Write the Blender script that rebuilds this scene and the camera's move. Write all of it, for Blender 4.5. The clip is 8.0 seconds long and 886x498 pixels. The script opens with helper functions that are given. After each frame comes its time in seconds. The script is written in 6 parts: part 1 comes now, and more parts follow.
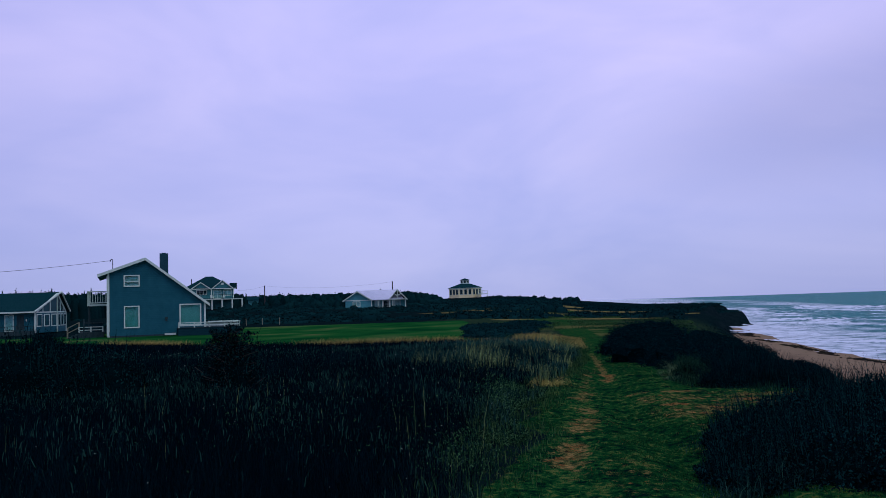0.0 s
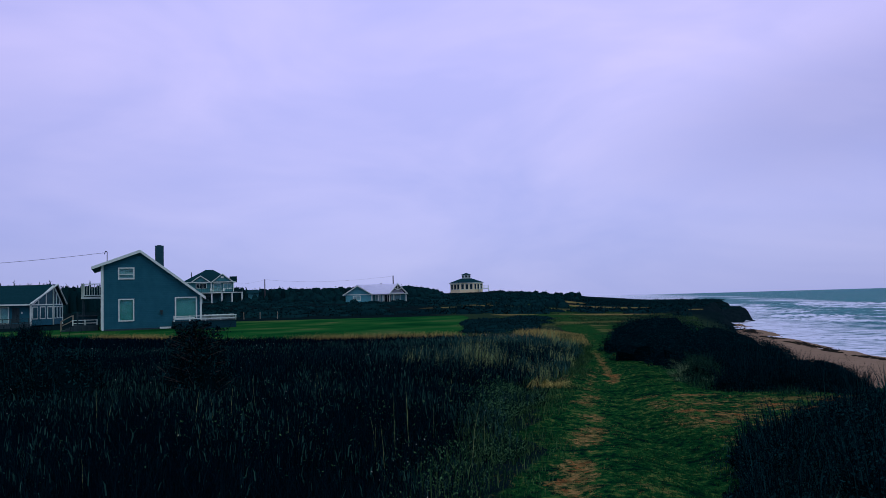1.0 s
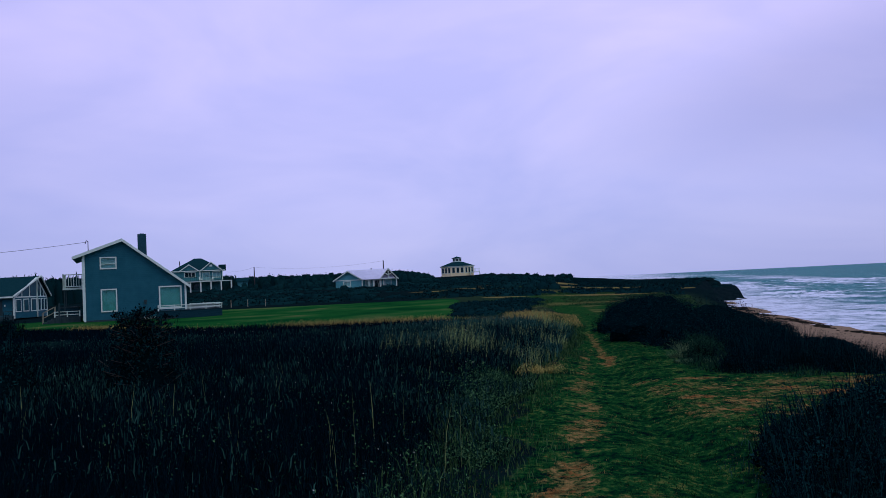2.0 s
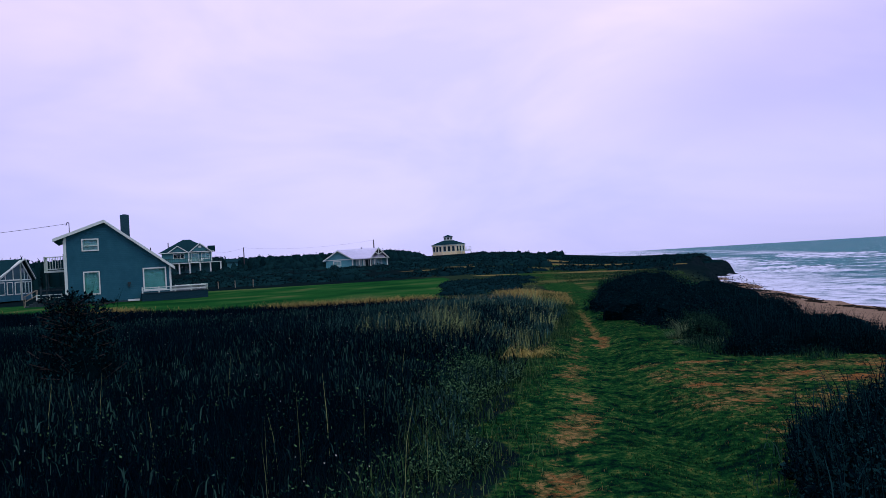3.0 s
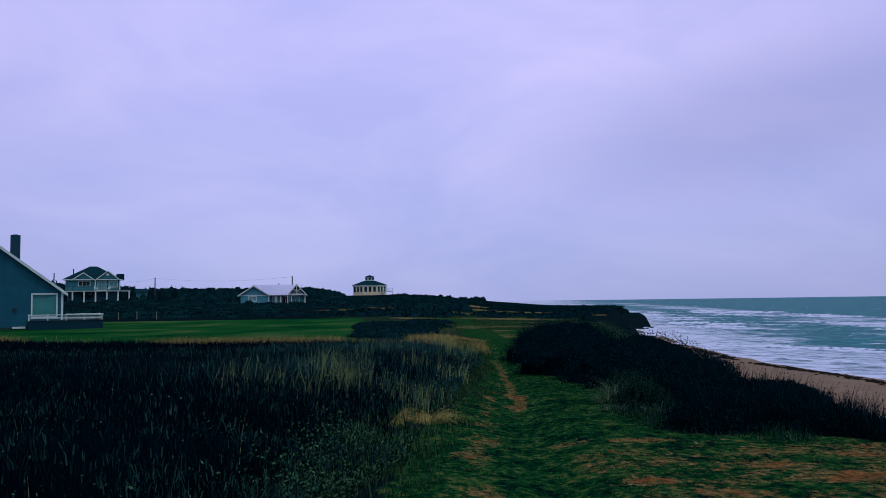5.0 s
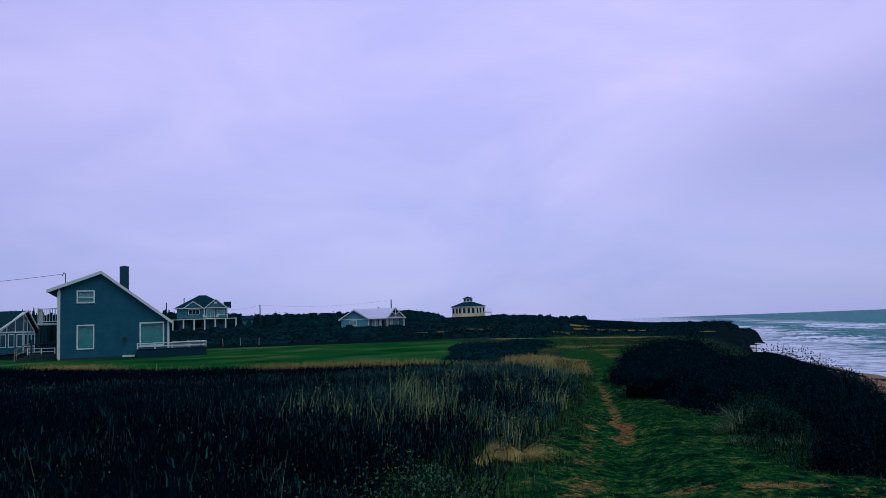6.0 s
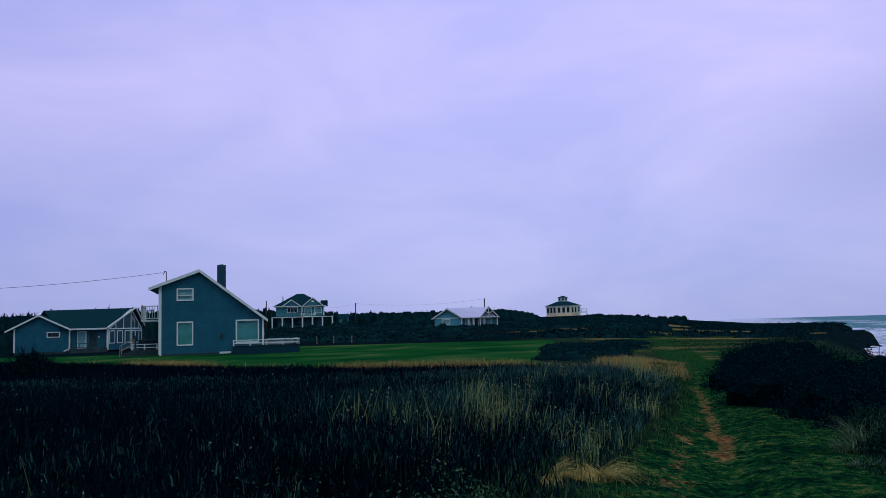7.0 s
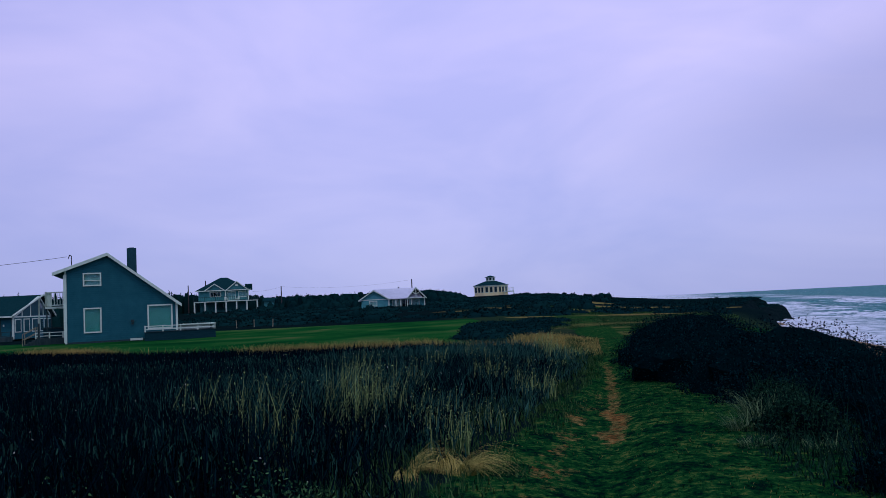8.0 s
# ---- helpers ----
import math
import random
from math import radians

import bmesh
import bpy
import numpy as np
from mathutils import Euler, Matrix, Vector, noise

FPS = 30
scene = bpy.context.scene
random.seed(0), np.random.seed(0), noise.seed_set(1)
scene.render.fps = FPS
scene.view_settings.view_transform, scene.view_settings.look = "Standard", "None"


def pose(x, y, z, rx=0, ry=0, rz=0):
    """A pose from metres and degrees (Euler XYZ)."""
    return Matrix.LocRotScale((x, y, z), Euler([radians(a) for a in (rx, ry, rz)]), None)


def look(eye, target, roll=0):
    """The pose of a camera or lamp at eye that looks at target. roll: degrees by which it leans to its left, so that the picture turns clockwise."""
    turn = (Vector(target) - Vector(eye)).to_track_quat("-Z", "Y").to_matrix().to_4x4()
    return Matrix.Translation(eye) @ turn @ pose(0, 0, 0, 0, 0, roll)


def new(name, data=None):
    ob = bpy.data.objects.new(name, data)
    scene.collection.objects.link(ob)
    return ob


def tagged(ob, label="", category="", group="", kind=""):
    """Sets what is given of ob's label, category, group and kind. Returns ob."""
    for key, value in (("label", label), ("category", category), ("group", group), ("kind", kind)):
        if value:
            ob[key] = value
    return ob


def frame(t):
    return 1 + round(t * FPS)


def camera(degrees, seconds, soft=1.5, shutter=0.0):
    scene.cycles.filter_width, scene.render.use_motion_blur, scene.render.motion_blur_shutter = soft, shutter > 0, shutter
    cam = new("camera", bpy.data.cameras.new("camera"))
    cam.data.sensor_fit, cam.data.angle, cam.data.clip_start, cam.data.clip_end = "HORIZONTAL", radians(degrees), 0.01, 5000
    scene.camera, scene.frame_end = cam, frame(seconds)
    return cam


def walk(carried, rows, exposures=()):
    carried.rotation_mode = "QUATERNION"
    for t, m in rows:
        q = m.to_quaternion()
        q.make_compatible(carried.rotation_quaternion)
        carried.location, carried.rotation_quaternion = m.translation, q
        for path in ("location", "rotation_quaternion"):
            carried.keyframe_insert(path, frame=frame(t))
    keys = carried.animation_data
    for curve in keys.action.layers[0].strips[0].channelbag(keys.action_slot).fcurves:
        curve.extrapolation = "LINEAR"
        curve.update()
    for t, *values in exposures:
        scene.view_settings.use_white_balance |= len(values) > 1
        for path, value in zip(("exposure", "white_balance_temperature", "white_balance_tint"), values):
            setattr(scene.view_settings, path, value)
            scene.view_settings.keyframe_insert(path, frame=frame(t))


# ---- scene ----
# ---- camera and walk ----
cam = camera(57.8, 8.0, soft=0.6)
PATH = [
    (0, (0.138, 0.329, 1.548), (0.151, 2.325, 1.684), -1.9),
    (0.5, (0.22, 0.953, 1.559), (0.218, 2.948, 1.69), -1.9),
    (1, (0.305, 1.572, 1.531), (0.313, 3.568, 1.654), -1.6),
    (1.2, (0.365, 1.819, 1.501), (0.395, 3.815, 1.622), -1.6),
    (2.3, (0.587, 3.178, 1.444), (0.631, 5.176, 1.519), -3.6),
    (2.5, (0.648, 3.42, 1.436), (0.722, 5.417, 1.514), -4.5),
    (3, (0.73, 3.963, 1.417), (0.777, 5.963, 1.446), -3.4),
    (3.5, (0.895, 4.485, 1.397), (1.22, 6.458, 1.434), -2.6),
    (4, (1.034, 5.145, 1.385), (1.336, 7.121, 1.436), -2.1),
    (4.2, (1.069, 5.372, 1.366), (1.368, 7.347, 1.46), -1.2),
    (5.3, (1.328, 6.718, 1.351), (1.541, 8.703, 1.478), -1.4),
    (5.5, (1.36, 6.95, 1.332), (1.561, 8.94, 1.36), -1.8),
    (5.8, (1.494, 7.413, 1.326), (1.695, 9.397, 1.481), -1.9),
    (6, (1.557, 7.681, 1.317), (1.555, 9.672, 1.502), -2.1),
    (6.5, (1.685, 8.236, 1.306), (1.637, 10.226, 1.501), -2.8),
    (7, (1.846, 8.736, 1.287), (1.609, 10.713, 1.478), -1.7),
    (7.5, (2.073, 9.329, 1.293), (1.691, 11.283, 1.488), -1.3),
    (8, (2.445, 9.831, 1.188), (2.38, 11.825, 1.326), -2.8),
]
walk(cam, [(t, look(eye, target, roll)) for t, eye, target, roll in PATH],
     exposures=[(0.0, 0.05, 6500, 8), (1.2, 0.08, 6500, 9), (2.5, 0.26, 6750, 13), (3.0, 0.48, 7000, 18), (3.5, 0.36, 6750, 16), (4.0, 0.26, 6650, 14), (5.5, -0.04, 6450, 6), (6.0, 0.06, 6500, 8), (8.0, 0.05, 6500, 8)])

# ---- world and sun ----
world = bpy.data.worlds.new("overcast_sky")
scene.world = world
world.use_nodes = True


def overcast(w):
    nt = w.node_tree
    N, L = nt.nodes, nt.links
    N.clear()
    out = N.new("ShaderNodeOutputWorld")
    bg = N.new("ShaderNodeBackground")
    co = N.new("ShaderNodeTexCoord")
    sky = N.new("ShaderNodeTexSky")
    sky.sky_type, sky.sun_disc, sky.sun_elevation, sky.sun_rotation = "NISHITA", False, radians(48), radians(20)
    sep = N.new("ShaderNodeSeparateXYZ")
    L.new(co.outputs["Generated"], sep.inputs[0])
    grad = N.new("ShaderNodeValToRGB")
    el = grad.color_ramp.elements
    el[0].position, el[0].color = 0.0, (0.37, 0.425, 0.80, 1)
    el[1].position, el[1].color = 0.30, (0.57, 0.555, 1.02, 1)
    e = el.new(0.10)
    e.color = (0.45, 0.48, 0.90, 1)
    e = el.new(1.0)
    e.color = (0.59, 0.575, 1.05, 1)
    L.new(sep.outputs["Z"], grad.inputs[0])
    mp = N.new("ShaderNodeMapping")
    mp.inputs["Scale"].default_value = (1.6, 1.6, 4.2)
    mp.inputs["Rotation"].default_value = (0.0, radians(-14), 0.0)
    mp.inputs["Location"].default_value = (0.35, 0.0, 0.6)
    L.new(co.outputs["Generated"], mp.inputs[0])
    nz = N.new("ShaderNodeTexNoise")
    nz.inputs["Scale"].default_value, nz.inputs["Detail"].default_value = 1.7, 4.5
    nz.inputs["Roughness"].default_value, nz.inputs["Distortion"].default_value = 0.55, 0.4
    L.new(mp.outputs[0], nz.inputs["Vector"])
    ramp = N.new("ShaderNodeValToRGB")
    el = ramp.color_ramp.elements
    el[0].position, el[0].color = 0.33, (0.86, 0.885, 0.945, 1)
    el[1].position, el[1].color = 0.66, (1.13, 1.07, 1.02, 1)
    L.new(nz.outputs["Fac"], ramp.inputs[0])
    mul = N.new("ShaderNodeMixRGB")
    mul.blend_type = "MULTIPLY"
    mul.inputs[0].default_value = 1.0
    L.new(grad.outputs[0], mul.inputs[1])
    L.new(ramp.outputs[0], mul.inputs[2])
    # the cloud cover is heavier over the sea
    sea_side = N.new("ShaderNodeMapRange")
    sea_side.interpolation_type = "SMOOTHSTEP"
    sea_side.inputs["From Min"].default_value, sea_side.inputs["From Max"].default_value = 0.05, 0.75
    sea_side.inputs["To Min"].default_value, sea_side.inputs["To Max"].default_value = 1.0, 0.84
    L.new(sep.outputs["X"], sea_side.inputs["Value"])
    land_side = N.new("ShaderNodeMapRange")
    land_side.interpolation_type = "SMOOTHSTEP"
    land_side.inputs["From Min"].default_value, land_side.inputs["From Max"].default_value = -0.75, -0.10
    land_side.inputs["To Min"].default_value, land_side.inputs["To Max"].default_value = 0.82, 1.0
    L.new(sep.outputs["X"], land_side.inputs["Value"])
    both = N.new("ShaderNodeMath")
    both.operation = "MULTIPLY"
    L.new(sea_side.outputs[0], both.inputs[0])
    L.new(land_side.outputs[0], both.inputs[1])
    heavy = N.new("ShaderNodeMixRGB")
    heavy.blend_type = "MULTIPLY"
    heavy.inputs[0].default_value = 1.0
    L.new(mul.outputs[0], heavy.inputs[1])
    bank = N.new("ShaderNodeVectorMath")
    bank.operation = "DISTANCE"
    tilt = N.new("ShaderNodeMapping")
    tilt.vector_type = "TEXTURE"
    tilt.inputs["Location"].default_value = (0.49, 0.845, 0.205)
    tilt.inputs["Rotation"].default_value = (0.0, radians(-10), radians(-30))
    tilt.inputs["Scale"].default_value = (0.22, 0.6, 0.06)
    L.new(co.outputs["Generated"], tilt.inputs[0])
    L.new(tilt.outputs[0], bank.inputs[0])
    wisp = N.new("ShaderNodeMath")
    wisp.operation = "MULTIPLY_ADD"
    L.new(nz.outputs["Fac"], wisp.inputs[0])
    wisp.inputs[1].default_value = -1.6
    L.new(bank.outputs["Value"], wisp.inputs[2])
    shade = N.new("ShaderNodeMapRange")
    shade.interpolation_type = "SMOOTHSTEP"
    shade.inputs["From Min"].default_value, shade.inputs["From Max"].default_value = -0.7, 0.9
    shade.inputs["To Min"].default_value, shade.inputs["To Max"].default_value = 0.80, 1.0
    L.new(wisp.outputs[0], shade.inputs["Value"])
    under = N.new("ShaderNodeMath")
    under.operation = "MULTIPLY"
    L.new(both.outputs[0], under.inputs[0])
    L.new(shade.outputs[0], under.inputs[1])
    tint = N.new("ShaderNodeValToRGB")
    tint.color_ramp.elements[0].position, tint.color_ramp.elements[0].color = 0.6, (0.55, 0.605, 0.70, 1)
    tint.color_ramp.elements[1].position, tint.color_ramp.elements[1].color = 1.0, (1, 1, 1, 1)
    L.new(under.outputs[0], tint.inputs[0])
    L.new(tint.outputs[0], heavy.inputs[2])
    dim = N.new("ShaderNodeMixRGB")
    dim.blend_type = "MULTIPLY"
    dim.inputs[0].default_value = 1.0
    dim.inputs[2].default_value = (0.1, 0.1, 0.1, 1)
    L.new(sky.outputs[0], dim.inputs[1])
    mix = N.new("ShaderNodeMixRGB")
    mix.inputs[0].default_value = 0.94
    L.new(dim.outputs[0], mix.inputs[1])
    L.new(heavy.outputs[0], mix.inputs[2])
    L.new(mix.outputs[0], bg.inputs[0])
    bg.inputs[1].default_value = 1.0
    L.new(bg.outputs[0], out.inputs[0])


overcast(world)
sun = new("sun", bpy.data.lights.new("sun", "SUN"))
sun.data.energy, sun.data.angle, sun.data.color = 0.5, radians(25), (1.0, 0.97, 0.95)
sun.matrix_world = look((20, -20, 60), (0, 10, 0))

# ---- materials ----


def material(name, dark, light, scale=3.0, rough=0.85, spec=0.2, bump=0.0, bump_scale=60.0, island=0.0, obj=0.0, metal=0.0, stretch=(1, 1, 1), low=0.12, drift=0.0, drift_scale=0.9):
    """Two-scale noise between two colours, with fine relief; island/obj: share of colour change from piece to piece; drift: slow change over larger patches."""
    m = bpy.data.materials.new(name)
    m.use_nodes = True
    nt = m.node_tree
    N, L = nt.nodes, nt.links
    b = N["Principled BSDF"]
    b.inputs["Roughness"].default_value = rough
    b.inputs["Specular IOR Level"].default_value = spec
    b.inputs["Metallic"].default_value = metal
    co = N.new("ShaderNodeTexCoord")
    mp = N.new("ShaderNodeMapping")
    mp.inputs["Scale"].default_value = stretch
    L.new(co.outputs["Object"], mp.inputs[0])
    n1 = N.new("ShaderNodeTexNoise")
    n1.inputs["Scale"].default_value, n1.inputs["Detail"].default_value = scale, 6.0
    n1.inputs["Roughness"].default_value = 0.65
    L.new(mp.outputs[0], n1.inputs["Vector"])
    fac = n1.outputs["Fac"]
    if island or obj:
        src = N.new("ShaderNodeNewGeometry").outputs["Random Per Island"] if island else N.new("ShaderNodeObjectInfo").outputs["Random"]
        mx = N.new("ShaderNodeMix")
        mx.inputs[0].default_value = island or obj
        L.new(fac, mx.inputs[2])
        L.new(src, mx.inputs[3])
        fac = mx.outputs[0]
    if drift:
        n3, ad = N.new("ShaderNodeTexNoise"), N.new("ShaderNodeMath")
        n3.inputs["Scale"].default_value, n3.inputs["Detail"].default_value = drift_scale, 3.0
        L.new(mp.outputs[0], n3.inputs["Vector"])
        sh = N.new("ShaderNodeMath")
        sh.operation, sh.inputs[1].default_value = "SUBTRACT", 0.5
        L.new(n3.outputs["Fac"], sh.inputs[0])
        ad.operation, ad.inputs[1].default_value = "MULTIPLY_ADD", drift
        L.new(sh.outputs[0], ad.inputs[0])
        L.new(fac, ad.inputs[2])
        fac = ad.outputs[0]
    r = N.new("ShaderNodeValToRGB")
    r.color_ramp.elements[0].position, r.color_ramp.elements[0].color = (low if island else 0.3), (*dark, 1)
    r.color_ramp.elements[1].position, r.color_ramp.elements[1].color = (0.9 if island else 0.7), (*light, 1)
    L.new(fac, r.inputs[0])
    L.new(r.outputs[0], b.inputs["Base Color"])
    if bump:
        n2 = N.new("ShaderNodeTexNoise")
        n2.inputs["Scale"].default_value, n2.inputs["Detail"].default_value = bump_scale, 3.0
        L.new(mp.outputs[0], n2.inputs["Vector"])
        bp = N.new("ShaderNodeBump")
        bp.inputs["Strength"].default_value, bp.inputs["Distance"].default_value = bump, 0.02
        L.new(n2.outputs["Fac"], bp.inputs["Height"])
        L.new(bp.outputs[0], b.inputs["Normal"])
    return m


def siding(name, dark, light, pitch=0.16):
    """Painted lap siding: noise colour and a sawtooth relief up the wall."""
    m = material(name, dark, light, scale=1.2, rough=0.7, spec=0.08)
    nt = m.node_tree
    N, L = nt.nodes, nt.links
    w = N.new("ShaderNodeTexWave")
    w.wave_type, w.bands_direction, w.wave_profile = "BANDS", "Z", "SAW"
    w.inputs["Scale"].default_value = 1.0 / pitch / 3.2
    co = N.new("ShaderNodeTexCoord")
    L.new(co.outputs["Object"], w.inputs["Vector"])
    bp = N.new("ShaderNodeBump")
    bp.inputs["Strength"].default_value, bp.inputs["Distance"].default_value = 0.6, 0.02
    L.new(w.outputs["Fac"], bp.inputs["Height"])
    L.new(bp.outputs[0], N["Principled BSDF"].inputs["Normal"])
    return m


def pane_glass():
    m = bpy.data.materials.new("window_glass")
    m.use_nodes = True
    nt = m.node_tree
    N, L = nt.nodes, nt.links
    N.remove(N["Principled BSDF"])
    tr, gl, fr, mx = N.new("ShaderNodeBsdfTransparent"), N.new("ShaderNodeBsdfGlossy"), N.new("ShaderNodeFresnel"), N.new("ShaderNodeMixShader")
    tr.inputs[0].default_value = (0.62, 0.86, 0.84, 1)
    gl.inputs["Roughness"].default_value = 0.03
    fr.inputs[0].default_value = 1.3
    L.new(fr.outputs[0], mx.inputs[0])
    L.new(tr.outputs[0], mx.inputs[1])
    L.new(gl.outputs[0], mx.inputs[2])
    L.new(mx.outputs[0], N["Material Output"].inputs[0])
    return m


BLUE = siding("blue_siding", (0.008, 0.082, 0.100), (0.015, 0.112, 0.132))
TEAL = siding("teal_siding", (0.026, 0.15, 0.15), (0.045, 0.205, 0.20))
YELLOW = siding("yellow_siding", (0.66, 0.62, 0.32), (0.78, 0.73, 0.40))
WHITE = material("white_paint", (0.43, 0.58, 0.47), (0.57, 0.73, 0.58), scale=2.0, rough=0.5, spec=0.12, bump=0.1)
SHINGLE = material("dark_shingles", (0.002, 0.024, 0.026), (0.009, 0.044, 0.046), scale=6.0, rough=0.9, spec=0.0, bump=0.5, bump_scale=30)
PALETEAL = siding("pale_teal_siding", (0.05, 0.24, 0.24), (0.08, 0.31, 0.31))
SKIRT = material("dark_deck_skirt", (0.004, 0.026, 0.032), (0.010, 0.045, 0.052), scale=4.0, rough=0.9, spec=0.0, stretch=(0.4, 0.4, 3.0))
METAL = material("pale_metal_roof", (0.46, 0.53, 0.58), (0.60, 0.66, 0.70), scale=1.0, rough=0.35, spec=0.5, metal=0.3)
BRICK = material("dark_chimney_brick", (0.010, 0.050, 0.060), (0.022, 0.080, 0.090), scale=9.0, rough=0.9, spec=0.05, bump=0.4, bump_scale=25)
TIMBER = material("weathered_timber", (0.012, 0.032, 0.034), (0.035, 0.065, 0.062), scale=5.0, rough=0.9, spec=0.05, bump=0.3, stretch=(1, 1, 0.2))
POLE = material("pole_timber", (0.03, 0.03, 0.03), (0.07, 0.065, 0.06), scale=6.0, rough=0.9, stretch=(1, 1, 0.1))
DRYWOOD = material("bleached_timber", (0.14, 0.15, 0.10), (0.28, 0.28, 0.18), scale=6.0, rough=0.9, spec=0.05, stretch=(1, 1, 0.2))
IRON = material("dark_metal", (0.02, 0.02, 0.022), (0.04, 0.04, 0.045), scale=8.0, rough=0.5, metal=0.6)
BLIND = material("pale_green_blind", (0.16, 0.40, 0.38), (0.24, 0.52, 0.48), scale=1.5, rough=0.8)
CURTAIN = material("white_curtain", (0.5, 0.55, 0.55), (0.7, 0.72, 0.7), scale=4.0, rough=0.9)
# insides of houses: the shade of unlit rooms is put into the colour
DARK = material("dim_interior", (0.008, 0.026, 0.030), (0.016, 0.044, 0.048), scale=1.0, rough=0.9, spec=0.0)
GLASS = pane_glass()
DIMGLASS = material("dim_window_glass", (0.006, 0.046, 0.054), (0.018, 0.085, 0.092), scale=0.7, rough=0.10, spec=0.12)

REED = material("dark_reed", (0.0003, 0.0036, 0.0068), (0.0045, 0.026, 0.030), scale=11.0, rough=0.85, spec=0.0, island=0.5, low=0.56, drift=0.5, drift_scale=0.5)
GREENGRASS = material("green_grass", (0.006, 0.036, 0.014), (0.066, 0.140, 0.044), scale=0.6, rough=0.8, spec=0.0, island=0.6, low=0.32)
TURF = material("short_turf", (0.002, 0.026, 0.009), (0.022, 0.068, 0.016), scale=7.0, rough=0.8, spec=0.0, island=0.40, low=0.36, stretch=(1.3, 0.8, 1), drift=0.3, drift_scale=2.2)
GREENLEAF = material("green_weed_leaf", (0.001, 0.018, 0.011), (0.085, 0.215, 0.080), scale=0.9, rough=0.8, spec=0.0, island=0.7, low=0.42)
STRAW = material("dry_straw", (0.03, 0.045, 0.014), (0.22, 0.175, 0.050), scale=1.0, rough=0.8, spec=0.0, island=0.6)
TUSSOCK = material("pale_straw", (0.11, 0.115, 0.028), (0.64, 0.56, 0.16), scale=1.0, rough=0.8, spec=0.0, island=0.6)
FIELDLEAF = material("teal_leaf", (0.001, 0.013, 0.015), (0.030, 0.098, 0.066), scale=0.8, rough=0.8, spec=0.0, island=0.65, low=0.35)
DRYGRASS = material("bleached_grass", (0.048, 0.064, 0.020), (0.47, 0.39, 0.115), scale=0.8, rough=0.8, spec=0.0, island=0.6)
PALEREED = material("pale_reed", (0.022, 0.058, 0.024), (0.36, 0.50, 0.17), scale=1.0, rough=0.8, spec=0.0, island=0.7)
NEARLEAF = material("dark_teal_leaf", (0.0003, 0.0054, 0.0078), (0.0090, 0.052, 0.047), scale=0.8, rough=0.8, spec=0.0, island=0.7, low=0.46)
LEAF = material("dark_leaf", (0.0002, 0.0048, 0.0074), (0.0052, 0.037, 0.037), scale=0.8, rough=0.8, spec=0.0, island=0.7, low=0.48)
PALETUFT = material("grey_green_blade", (0.005, 0.030, 0.020), (0.15, 0.25, 0.11), scale=1.0, rough=0.8, spec=0.0, island=0.7, low=0.3)
PALELEAF = material("grey_green_leaf", (0.001, 0.011, 0.009), (0.020, 0.074, 0.038), scale=0.8, rough=0.75, spec=0.0, island=0.65, low=0.3)
FARLEAF = material("far_shrub_leaf", (0.0005, 0.0085, 0.011), (0.0052, 0.034, 0.031), scale=0.06, rough=0.9, spec=0.0, island=0.4)
TEALREED = material("teal_reed", (0.002, 0.016, 0.019), (0.046, 0.160, 0.118), scale=0.7, rough=0.8, spec=0.0, island=0.65, low=0.25)
# shrub cores: the shade among inner twigs is put into a near-black colour
CORE_DARK = material("shaded_twig_core", (0.0003, 0.004, 0.005), (0.001, 0.009, 0.010), scale=4.0, rough=0.95, spec=0.0, bump=0.6, bump_scale=20)
STEM = material("woody_stem", (0.015, 0.014, 0.012), (0.05, 0.045, 0.035), scale=6.0, rough=0.9, spec=0.1)
WRACK = material("dark_seaweed", (0.006, 0.008, 0.006), (0.022, 0.020, 0.014), scale=6.0, rough=0.9, spec=0.0)
FLECK = material("white_fleck", (0.40, 0.46, 0.38), (0.62, 0.66, 0.55), scale=3.0, rough=0.8, spec=0.0)


